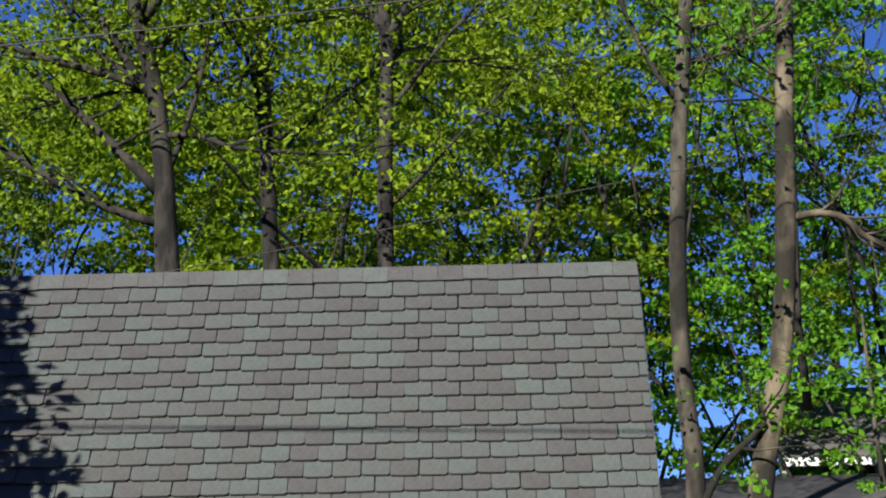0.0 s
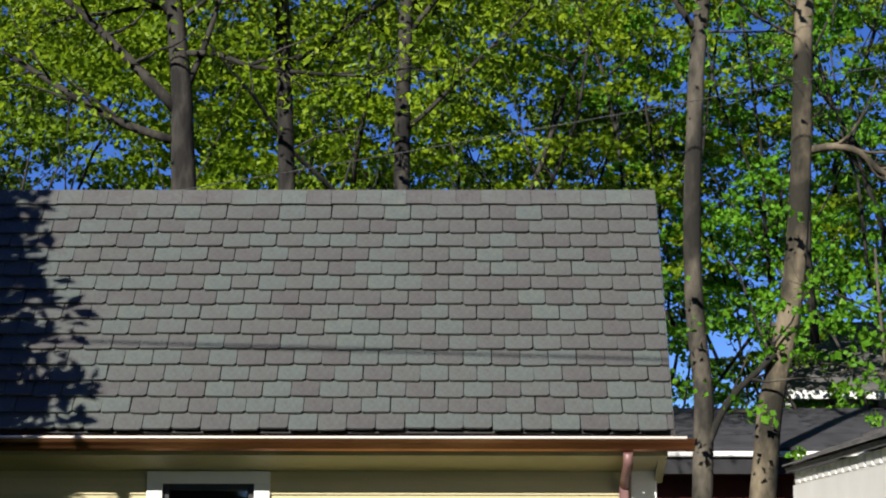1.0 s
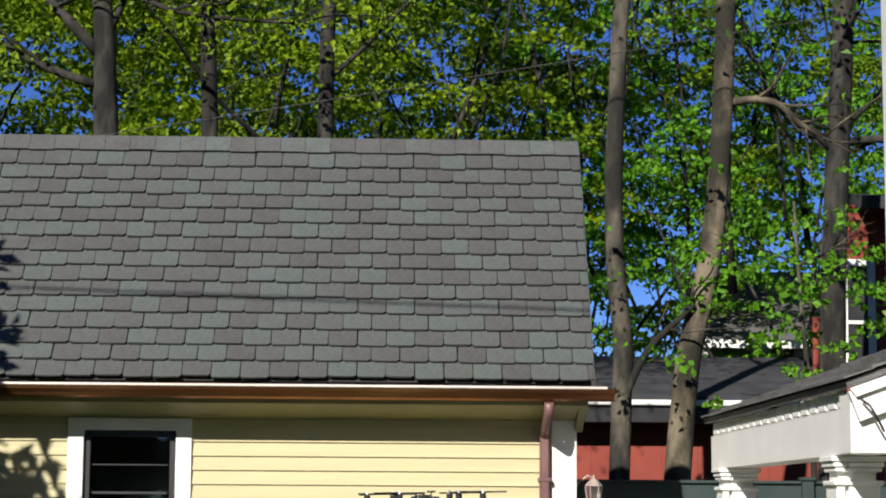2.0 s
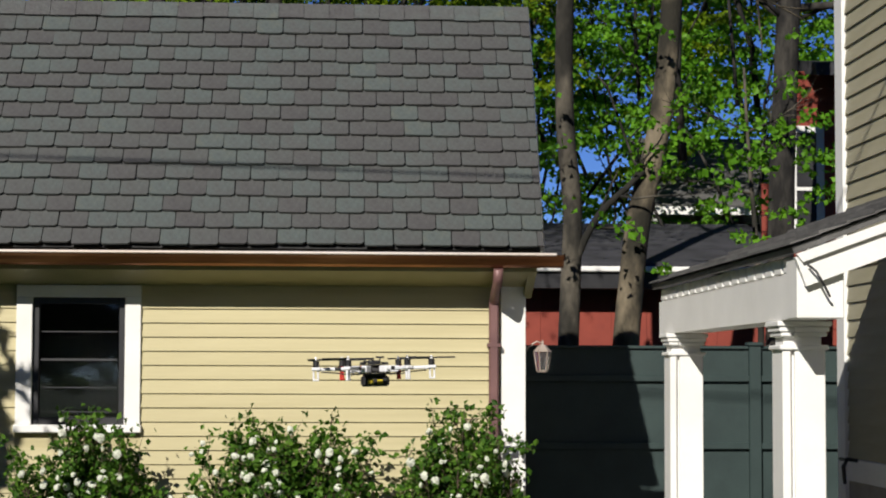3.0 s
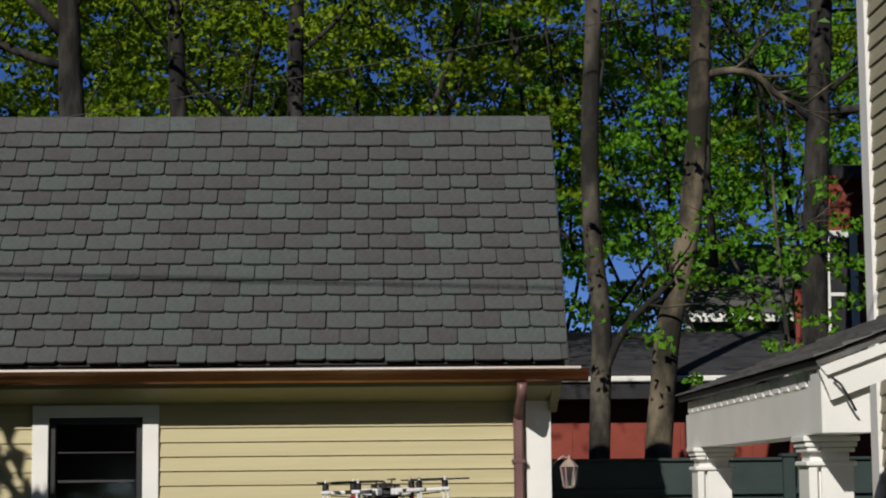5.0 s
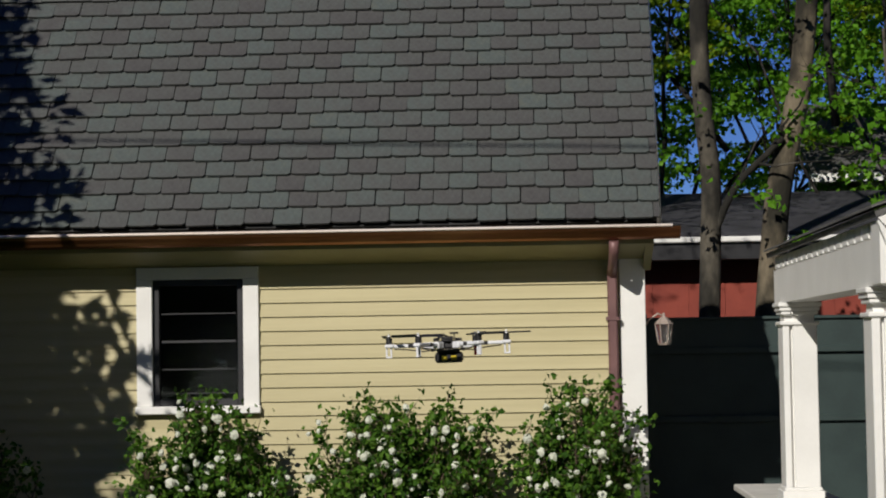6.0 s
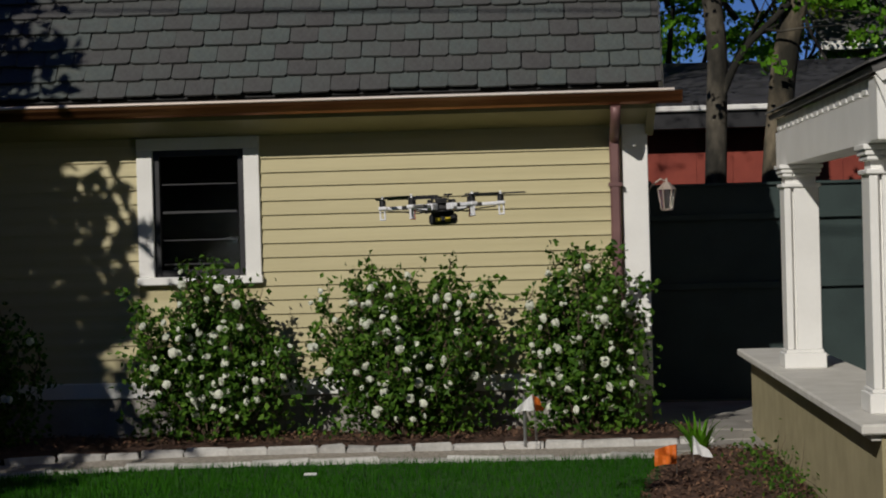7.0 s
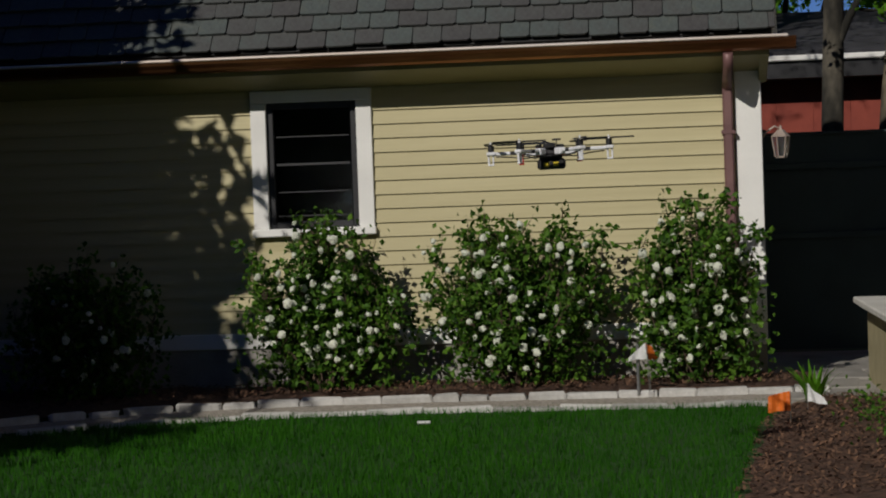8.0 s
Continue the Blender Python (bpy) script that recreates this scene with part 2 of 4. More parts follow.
def leaves(name, centres, size, material, parent=None, rng=None, aspect=0.62, fold=0.18, droop=0.0, flat=0.0):
    """Many small folded leaves, one mesh."""
    n = len(centres)
    c = np.asarray(centres, float)
    d = rng.normal(size=(n, 3))
    d[:, 2] -= droop
    d /= np.linalg.norm(d, axis=1)[:, None]
    face = rng.normal(size=(n, 3)) + np.array((0.0, 0.0, flat))
    if flat:
        d -= face * ((d * face).sum(1) / (face * face).sum(1))[:, None]
        d /= np.linalg.norm(d, axis=1)[:, None]
    e = np.cross(d, face)
    e /= np.linalg.norm(e, axis=1)[:, None]
    f = np.cross(d, e)
    s = (size * rng.uniform(0.6, 1.3, n))[:, None]
    w = s * aspect / 2
    v = np.stack([c - d * s * 0.5, c + e * w + f * s * fold, c + d * s * 0.5, c - e * w + f * s * fold], 1).reshape(-1, 3)
    i = np.arange(n) * 4
    faces = np.stack([np.stack([i, i + 1, i + 2], 1), np.stack([i, i + 2, i + 3], 1)], 1).reshape(-1, 3)
    return raw(name, v.tolist(), faces.tolist(), material, parent)


# ---- ground, lawn, beds ----
def fn_edge(x):
    """Front of the planting bed: the stone edging bends towards the lawn at its far ends."""
    return -1.04 - min(1.6, 0.0125 * max(0.0, -1.5 - x) ** 3.5) + 0.06 * max(0.0, x + 0.6)


ground = raw("ground", [(-400, -400, -0.02), (400, -400, -0.02), (400, 600, -0.02), (-400, 600, -0.02)], [(0, 1, 2, 3)], M_soil)
tagged(ground, "green grassy ground that reaches the horizon", "ground", kind="structure")

# soil of the lawn, gently uneven, with its blades
xs, ys = np.linspace(-9, 0.7, 60), np.linspace(-9, -0.98, 50)
lv = [(x, min(y, fn_edge(x) - 0.10) if j == 49 else y, 0.012 * noise.noise((x * 0.7, y * 0.7, 0))) for j, y in enumerate(ys) for x in xs]
lf = [(j * 60 + i, j * 60 + i + 1, (j + 1) * 60 + i + 1, (j + 1) * 60 + i) for j in range(49) for i in range(59)]
lawn = tagged(raw("lawn", lv, lf, M_soil, smooth=True), "short green lawn beside the stone edging", "lawn", kind="structure")


def bed_side(y):
    """Border between the lawn and the mulch bed by the half wall."""
    return 0.06 + 0.19 * max(-1.0, min(0.0, (y + 1.2))) + 0.09 * max(-2.5, min(0, y + 2.2))


rg = np.random.default_rng(5)
gv, gf = [], []
for _ in range(66000):
    x, y = rg.uniform(-6.3, 0.6), -0.98 - 3.9 * rg.random()
    if y > fn_edge(x) - 0.10 or (x > bed_side(y) - 0.02 and y < -1.25) or x > 0.25:
        continue
    h, a, w = rg.uniform(0.025, 0.055), rg.uniform(0, 6.28), rg.uniform(0.0025, 0.0045)
    l = rg.uniform(0.0, 0.03)
    b = rg.uniform(0, 6.28)
    k = len(gv)
    gv += [(x - w * math.cos(a), y - w * math.sin(a), -0.01), (x + w * math.cos(a), y + w * math.sin(a), -0.01), (x + l * math.cos(b), y + l * math.sin(b), h)]
    gf.append((k, k + 1, k + 2))
tagged(raw("grass", gv, gf, M_grass), "short mown green grass blades of the lawn", "grass", kind="stuff")

# planting bed with bark mulch along the garage
bv, bf = [], []
NX, NY = 90, 8
for j in range(NY):
    for i in range(NX):
        x = -9 + 9.3 * i / (NX - 1)
        y0, y1 = fn_edge(x) + 0.22, 0.0
        y = y0 + (y1 - y0) * j / (NY - 1)
        bv.append((x, y, 0.075 + 0.03 * noise.noise((x * 2.3, y * 2.3, 3)) + 0.02 * j / NY))
bf = [(j * NX + i, j * NX + i + 1, (j + 1) * NX + i + 1, (j + 1) * NX + i) for j in range(NY - 1) for i in range(NX - 1)]
tagged(raw("planting_bed", bv, bf, M_mulch, smooth=True), "brown bark mulch bed under the shrubs", "bed", kind="structure")

# mulch bed beside the porch half wall
bv = []
for j in range(40):
    y = -1.28 - 6.0 * j / 39
    for i in range(12):
        x0, x1 = bed_side(y), 0.68
        x = x0 + (x1 - x0) * i / 11
        bv.append((x, y, -0.005 + 0.075 * math.sin(math.pi * min(1, i / 14 + 0.02)) + 0.02 * noise.noise((x * 5, y * 5, 1))))
bf = [(j * 12 + i, (j + 1) * 12 + i, (j + 1) * 12 + i + 1, j * 12 + i + 1) for j in range(39) for i in range(11)]
side_bed = tagged(raw("mulch_bed", bv, bf, M_mulch, smooth=True), "brown bark mulch bed along the stucco half wall", "bed", kind="structure")
cv, cf = [], []
for _ in range(9000):
    if rg.random() < 0.45:
        y = rg.uniform(-5.2, -1.3)
        x = rg.uniform(bed_side(y) - 0.03, 0.66)
        z = 0.075 * math.sin(math.pi * max(0, min(1, (x - bed_side(y)) / (0.68 - bed_side(y)) * 0.78 + 0.02)))
    else:
        x = rg.uniform(-6, 0.2)
        y = rg.uniform(fn_edge(x) + 0.24, -0.1)
        z = 0.105
    a, l, w = rg.uniform(0, 6.28), rg.uniform(0.007, 0.024), rg.uniform(0.003, 0.007)
    dx, dy = math.cos(a), math.sin(a)
    k = len(cv)
    t = rg.uniform(-0.01, 0.014)
    cv += [(x - dx * l - dy * w, y - dy * l + dx * w, z + 0.012), (x - dx * l + dy * w, y - dy * l - dx * w, z + 0.012),
           (x + dx * l + dy * w, y + dy * l - dx * w, z + 0.014 + t), (x + dx * l - dy * w, y + dy * l + dx * w, z + 0.016 + t)]
    cf.append((k, k + 1, k + 2, k + 3))
tagged(raw("mulch_chips", cv, cf, M_chip), "loose shredded brown bark chips", "mulch", kind="stuff")

# paved path between garage and porch
path = tagged(part("pavement", boxes(((0.02, -1.22, -0.05), (3.2, 2.42, 0.035))), M_concrete), "pale grey stone paving between garage and fence", "pavement", kind="structure")
for i, (x0, x1, y0, y1) in enumerate([(0.06, 0.62, -1.18, -0.62), (0.06, 0.62, -0.60, 0.0), (0.06, 0.70, 0.02, 0.62), (0.72, 1.5, 0.02, 0.62), (0.06, 0.80, 0.64, 1.3), (0.82, 1.6, 0.64, 1.3), (1.52, 2.3, 0.02, 0.62)]):
    part("flagstone", boxes(((x0, y0, 0.03), (x1, y1, 0.048 + 0.003 * (i % 3))), bevel=0.006), M_concrete, path)

# gravel strip between the two rows of edging stones
gx = np.linspace(-9, 0.25, 80)
sv = [(x, fn_edge(x) - d, z) for x in gx for d, z in ((-0.22, 0.045), (0.12, 0.022))]
tagged(raw("gravel_strip", sv, [(2 * i, 2 * i + 1, 2 * i + 3, 2 * i + 2) for i in range(79)], M_gravel), "narrow gravel strip between edging stones", "gravel", kind="structure")
def rough(bm):
    """Hand-hewn: no face quite flat."""
    for v in bm.verts:
        v.co += Vector(rg.normal(size=3)) * 0.006


edging = empty("stone_edging", pose(0, 0, 0), "row of pale granite blocks edging the mulch bed", "edging", kind="structure")
x = -8.8
while x < 0.15:
    l = rg.uniform(0.17, 0.34)
    y = fn_edge(x + l / 2) + 0.20
    bm = boxes(((-l / 2 - 0.002, -0.03, -0.03), (l / 2 - 0.006, 0.03, 0.085 + rg.uniform(-0.010, 0.008))), bevel=0.012)
    rough(bm)
    ob = part("granite_block", bm, M_granite, edging)
    ob.matrix_world = pose(x + l / 2, y, 0, rg.uniform(-3, 3), 0, math.degrees(math.atan(fn_edge(x + l) / l - fn_edge(x) / l)) + rg.uniform(-2, 2))
    x += l
x = -8.8
while x < 0.2:
    l = rg.uniform(0.3, 0.48)
    y = fn_edge(x + l / 2) - 0.12
    bm = boxes(((-l / 2 - 0.004, -0.02, -0.03), (l / 2 - 0.006, 0.02, 0.032 + rg.uniform(-0.008, 0.006))), bevel=0.01)
    rough(bm)
    ob = part("granite_block", bm, M_granite, edging)
    ob.matrix_world = pose(x + l / 2, y, 0, 0, 0, math.degrees(math.atan(fn_edge(x + l) / l - fn_edge(x) / l)) + rg.uniform(-1.5, 1.5))
    x += l

# ---- garage ----
GX0, GX1 = -9.0, 0.0          # left end, right corner
EAVE_Y, EAVE_Z, RIDGE_Y, RIDGE_Z = -0.40, 2.42, 1.03, 4.34
RAKE0, RAKE1 = 0.10, 0.135              # slate edge at the eave and at the ridge
WX0, WX1, WZ0, WZ1 = -3.43, -2.79, 1.20, 2.085   # window opening
garage = empty("garage", pose(0, 0, 0), "single-storey garage with cream clapboards and a slate roof", "garage")
part("wall", boxes(((GX0, 0, 0), (WX0, 0.15, 2.35)), ((WX1, 0, 0), (GX1, 0.15, 2.35)), ((WX0, 0, 0), (WX1, 0.15, WZ0)), ((WX0, 0, WZ1), (WX1, 0.15, 2.35))), M_clap, garage)
bm = bmesh.new()
extrude(bm, [(0.15, 0), (0.15, 2.5), (RIDGE_Y, RIDGE_Z - 0.25), (2 * RIDGE_Y - 0.15, 2.5), (2 * RIDGE_Y - 0.15, 0)], "x", GX1 - 0.15, GX1)
part("gable_wall", bm, M_clap, garage, "cream gable wall beside the fence")
part("back_wall", boxes(((GX0, 2 * RIDGE_Y - 0.15, 0), (GX1 - 0.15, 2 * RIDGE_Y, 2.4))), M_clap, garage)
part("foundation", boxes(((GX0, -0.012, 0), (GX1 + 0.004, 0.0, 0.36))), M_concrete, garage)
part("water_table", boxes(((GX0, -0.035, 0.36), (GX1 - 0.16, 0.0, 0.47)), bevel=0.006), M_white, garage, "white water table board")
part("corner_board", boxes(((-0.165, -0.032, 0.30), (0.013, 0.0, 2.25)), ((0.0, 0.0, 0.30), (0.013, 0.13, 2.25)), bevel=0.004), M_white, garage, "white corner board")
# window
win = part("window_casing", boxes(((WX0 - 0.11, -0.042, WZ1), (WX1 + 0.11, 0.0, WZ1 + 0.085)), bevel=0.004), M_white, garage, "white flat window casing")
part("side_casing", boxes(((WX0 - 0.11, -0.04, WZ0), (WX0, 0.0, WZ1)), bevel=0.004), M_white, win)
part("side_casing", boxes(((WX1, -0.04, WZ0), (WX1 + 0.11, 0.0, WZ1)), bevel=0.004), M_white, win)
part("window_sill", boxes(((WX0 - 0.12, -0.065, WZ0 - 0.055), (WX1 + 0.12, 0.02, WZ0)), bevel=0.006), M_white, win, "white window sill")
part("sash_frame", boxes(((WX0, -0.005, WZ0), (WX0 + 0.045, 0.05, WZ1)), ((WX1 - 0.045, -0.005, WZ0), (WX1, 0.05, WZ1)), ((WX0 + 0.045, -0.005, WZ1 - 0.045), (WX1 - 0.045, 0.05, WZ1)), ((WX0 + 0.045, -0.005, WZ0), (WX1 - 0.045, 0.05, WZ0 + 0.05)), bevel=0.004), M_frame_shade, win, "black sash frame")
for f in (0.27, 0.49, 0.71, 0.90):
    z = WZ1 - f * (WZ1 - WZ0)
    part("muntin", boxes(((WX0 + 0.06, 0.012, z - (0.008 if f == 0.49 else 0.004)), (WX1 - 0.06, 0.03, z + (0.008 if f == 0.49 else 0.004)))), M_muntin, win)
pane = part("pane", boxes(((WX0 + 0.045, 0.031, WZ0 + 0.05), (WX1 - 0.045, 0.035, WZ1 - 0.045))), M_glass, win, "dark reflecting window glass")
# added near-black box: the room's darkness is put into its colour
part("interior_shade_box", boxes(((WX0 - 0.3, 0.8, 0.9), (WX1 + 0.3, 0.82, 2.3)), ((WX0 - 0.3, 0.16, 2.3), (WX1 + 0.3, 0.82, 2.32)), ((WX0 - 0.32, 0.16, 0.9), (WX0 - 0.3, 0.82, 2.32)), ((WX1 + 0.3, 0.16, 0.9), (WX1 + 0.32, 0.82, 2.32)), ((WX0 - 0.3, 0.16, 0.88), (WX1 + 0.3, 0.82, 0.9))), M_frame_shade, garage, "near-black box added for the garage's unlit inside")
# eaves: sloping soffit, fascia, copper gutter
bm = bmesh.new()
extrude(bm, [(-0.36, 2.262), (-0.02, 2.172), (-0.02, 2.19), (-0.36, 2.29)], "x", GX0, 0.06)
part("soffit", bm, M_cream, garage, "olive-cream boarded soffit")
part("fascia", boxes(((GX0, -0.375, 2.262), (0.06, -0.35, 2.37))), M_cream, garage)
bm = bmesh.new()
extrude(bm, [(-0.38, 2.375), (-0.38, 2.296), (-0.43, 2.289), (-0.455, 2.304), (-0.462, 2.322), (-0.485, 2.347), (-0.49, 2.372), (-0.472, 2.375), (-0.47, 2.352), (-0.45, 2.328), (-0.44, 2.310), (-0.395, 2.306), (-0.392, 2.375)], "x", GX0, 0.225)
gutter = part("gutter", bm, M_copper, garage, "weathered copper ogee gutter")
bm = bmesh.new()
cyl(bm, (GX0, -0.488, 2.378), (0.178, -0.488, 2.378), 0.011, n=10)
part("gutter_bead", bm, M_bead, gutter, "rolled copper gutter rim with the sun glint in its pale colour")
bm = bmesh.new()
extrude(bm, [(-0.38, 2.375), (-0.38, 2.296), (-0.43, 2.289), (-0.455, 2.304), (-0.462, 2.322), (-0.485, 2.347), (-0.49, 2.375)], "x", 0.226, 0.232)
part("end_cap", bm, M_copper, gutter)
# return of the eaves at the corner
bm = bmesh.new()
extrude(bm, [(-0.36, 2.268), (-0.02, 2.10), (0.10, 2.10), (0.10, 2.27)], "x", 0.0, 0.055)
part("eave_return", bm, M_cream, garage, "cream boxed eave return")
bm = bmesh.new()
tube(bm, [(-0.215, -0.43, 2.28), (-0.215, -0.40, 2.20), (-0.215, -0.16, 2.12), (-0.215, -0.065, 2.06)], [0.034] * 4, 10)
spout = part("downspout", bm, M_spout, garage, "brown copper downspout")
part("pipe", boxes(((-0.25, -0.098, 0.15), (-0.182, -0.036, 2.10)), bevel=0.012), M_spout, spout)
for z in (0.7, 1.75):
    part("strap", boxes(((-0.262, -0.103, z), (-0.17, -0.03, z + 0.025))), M_spout, spout)
# roof deck under the slates
slope = Vector((0, RIDGE_Y - EAVE_Y, RIDGE_Z - EAVE_Z))
SL = slope.length
sdir = slope.normalized()
snor = Vector((0, -sdir.z, sdir.y))
deck_v = []
for x0, x1, s in ((GX0 - 0.1, RAKE0 - 0.02, 0.0), (GX0 - 0.1, RAKE1 - 0.02, 1.0)):
    for xx in (x0, x1):
        for d in (-0.012, -0.05):
            deck_v.append(Vector((xx, EAVE_Y, EAVE_Z)) + slope * s + snor * d)
roof = raw("roof", [tuple(v) for v in deck_v], [(0, 2, 6, 4), (1, 5, 7, 3), (0, 1, 3, 2), (4, 6, 7, 5), (2, 3, 7, 6), (0, 4, 5, 1)], M_under, garage, "grey slate roof")
back = [(GX0 - 0.1, RIDGE_Y, RIDGE_Z), (RAKE1, RIDGE_Y, RIDGE_Z), (RAKE0, 2 * RIDGE_Y + 0.4, EAVE_Z), (GX0 - 0.1, 2 * RIDGE_Y + 0.4, EAVE_Z)]
raw("back_slope", back + [(a, b, c - 0.05) for a, b, c in back], [(0, 1, 2, 3), (4, 7, 6, 5), (0, 4, 5, 1), (1, 5, 6, 2), (2, 6, 7, 3), (3, 7, 4, 0)], M_shingle, garage)
bm = bmesh.new()
rake_a = Vector((RAKE0 - 0.03, EAVE_Y + 0.03, EAVE_Z - 0.02)) + snor * -0.06
rake_b = Vector((RAKE1 - 0.03, RIDGE_Y, RIDGE_Z)) + snor * -0.08
tube(bm, [rake_a, rake_b], [0.05, 0.05], 4)
part("rake_board", bm, M_white, garage, "white rake board under the slates")


# ---- porch with columns on a half wall ----
PX = 0.726
PY0, PY1 = -5.29, -1.45       # near and far end of the roof
porch = empty("porch", pose(0, 0, 0), "open white porch with square columns on a stucco half wall", "porch")
part("half_wall", boxes(((0.69, PY0, 0), (1.02, 0.0, 0.556))), M_stucco, porch, "tan stucco half wall")
part("floor_slab", boxes(((1.02, PY0, 0), (2.30, 0.0, 0.12))), M_concrete, porch)
cap = part("wall_cap", boxes(((0.60, PY0 - 0.04, 0.561), (1.12, 0.04, 0.606)), bevel=0.008), M_cap, porch, "pale stone wall cap")
part("drip_moulding", boxes(((0.645, PY0, 0.531), (0.69, 0.0, 0.561)), bevel=0.004), M_cap, cap)
COL_Z = 1.812                 # top of the capitals


def column(y, x0):
    """Two slim strips on a square shaft, under a stepped capital."""
    x1, d = x0 + 0.203, 0.22
    c = part("column", boxes(((x0 + 0.012, y + 0.03, 0.606), (x1 - 0.012, y + d - 0.02, COL_Z))), M_white, porch, "white square panelled column")
    part("pilaster_strip", boxes(((x0, y, 0.715), (x0 + 0.04, y + d, COL_Z - 0.13)), bevel=0.004), M_white, c)
    part("pilaster_face", boxes(((x0 + 0.058, y, 0.715), (x1, y + d, COL_Z - 0.13)), bevel=0.004), M_white, c)
    part("plinth", boxes(((x0 - 0.022, y - 0.022, 0.606), (x1 + 0.022, y + d + 0.022, 0.695)), ((x0 - 0.010, y - 0.010, 0.695), (x1 + 0.010, y + d + 0.010, 0.715)), bevel=0.004), M_white, c)
    part("necking", boxes(((x0 - 0.014, y - 0.014, COL_Z - 0.135), (x1 + 0.014, y + d + 0.014, COL_Z - 0.112)), bevel=0.005), M_white, c)
    for k, (o, z0, z1) in enumerate(((0.008, 0.072, 0.052), (0.017, 0.050, 0.027), (0.027, 0.025, 0.0))):
        part("capital_step", boxes(((x0 - o, y - o, COL_Z - z0), (x0 + 0.046 + o * 0.4, y + d + o, COL_Z - z1)), ((x0 + 0.056 - o * 0.2, y - o, COL_Z - z0), (x1 + o, y + d + o, COL_Z - z1)), bevel=0.004), M_white, c)
    return c


for yy, xx in ((-1.95, 0.708), (-4.85, 0.735)):
    column(yy, xx)
beam = part("beam", boxes(((PX, PY0 + 0.20, COL_Z + 0.003), (PX + 0.19, PY1, 2.02))), M_white, porch, "white boxed porch beam")
part("frieze", boxes(((PX + 0.018, PY0 + 0.20, 2.02), (PX + 0.17, PY1, 2.10))), M_white, beam)
y = PY1 - 0.06
while y > PY0 + 0.3:
    part("rafter_tail", boxes(((PX + 0.002, y - 0.155, 2.03), (PX + 0.018, y, 2.10)), bevel=0.003), M_white, beam)
    y -= 0.2
RS = 0.37
bm = bmesh.new()
extrude(bm, [(PX - 0.03, 2.101), (2.30, 2.101 + RS * 1.62), (2.30, 2.14 + RS * 1.62), (PX - 0.04, 2.131)], "y", PY0 + 0.02, PY1 + 0.06)
proof = part("roof", bm, M_shingle_grey, porch, "weathered grey shingled shed roof")
for k in range(12):
    x0 = PX - 0.055 + 0.128 * k
    yy = PY1 + 0.06
    j = 0
    while yy > PY0 + 0.1:
        w = min(0.24 + 0.05 * ((k * 7 + j * 5) % 4) / 3, yy - PY0 + 0.01)
        bm = bmesh.new()
        z0 = 2.133 + RS * (x0 - PX + 0.06)
        lift = 0.003 * ((k * 5 + j * 3) % 3)
        extrude(bm, [(x0, z0 + 0.006), (x0 + 0.14, z0 + RS * 0.14 + 0.002), (x0 + 0.14, z0 + RS * 0.14 + 0.006), (x0, z0 + 0.016 + lift)], "y", yy - w + 0.004, yy)
        part("shingle", bm, M_shingle_grey, proof)
        yy -= w
        j += 1
# front rake: white board under the roof edge, and the corner block of the beam
bm = bmesh.new()
extrude(bm, [(PX + 0.02, 1.955), (2.28, 1.955 + RS * 1.53), (2.28, 2.085 + RS * 1.53), (PX - 0.03, 2.085)], "y", PY0 + 0.005, PY0 + 0.045)
part("rake_board", bm, M_white, porch, "white sloping rake board")
bm = bmesh.new()
extrude(bm, [(PX, 2.062), (2.28, 2.062 + RS * 1.53), (2.28, 2.098 + RS * 1.53), (PX - 0.03, 2.098)], "y", PY0 - 0.02, PY0 + 0.003)
part("rake_moulding", bm, M_white, porch)
part("corner_block", boxes(((PX - 0.014, PY0 + 0.046, COL_Z + 0.002), (PX + 0.20, PY0 + 0.26, 2.085)), bevel=0.004), M_white, porch, "white beam end block")
bm = bmesh.new()
tube(bm, [(PX + 0.02, PY0 - 0.02, 2.05), (PX + 0.05, PY0 - 0.05, 2.02), (PX + 0.09, PY0 - 0.05, 1.95), (PX + 0.12, PY0 - 0.01, 1.91)], [0.006] * 4, 6)
part("hook", bm, M_black, porch, "black iron hook")

# ---- house beside the porch ----
HX, HY = 2.32, 0.15
house = empty("house", pose(HX, HY, 0), "tall house with tan clapboards and white corner boards", "house")


def house_part(name, bm, material, label=""):
    ob = part(name, bm, material, None, label)
    ob.parent = house
    ob.matrix_parent_inverse = house.matrix_world.inverted()
    return ob


house_part("wall", boxes(((HX, -12, 0), (HX + 0.2, HY, 6.5)), ((HX + 0.2, HY - 0.2, 0), (HX + 6, HY, 6.5))), M_clap_house)
house_part("corner_board", boxes(((HX - 0.032, HY - 0.185, 0.3), (HX, HY + 0.03, 6.5)), ((HX, HY, 0.3), (HX + 0.13, HY + 0.03, 6.5)), bevel=0.005), M_white, "white corner board")
house_part("corner_bead", boxes(((HX - 0.04, HY - 0.210, 0.3), (HX, HY - 0.188, 6.5)), bevel=0.004), M_white)
house_part("band_board", boxes(((HX - 0.03, -12, 0.82), (HX, HY - 0.215, 0.975)), bevel=0.005), M_white, "white band board")
house_part("foundation", boxes(((HX - 0.012, -12, 0), (HX, HY, 0.82))), M_concrete, "dark shaded foundation")
house_part("roof", boxes(((HX - 0.4, -12, 6.5), (HX + 6, HY + 0.4, 6.65))), M_shingle)
bm = bmesh.new()
tube(bm, [(HX - 0.03, -0.35, 0.97), (HX - 0.10, -0.35, 0.98), (HX - 0.13, -0.35, 0.93), (HX - 0.12, -0.35, 0.81)], [0.014, 0.016, 0.014, 0.012], 8)
bracket = part("wall_bracket", bm, M_black)
tagged(bracket, "black iron bracket fixed to the house wall", "bracket")
bm = bmesh.new()
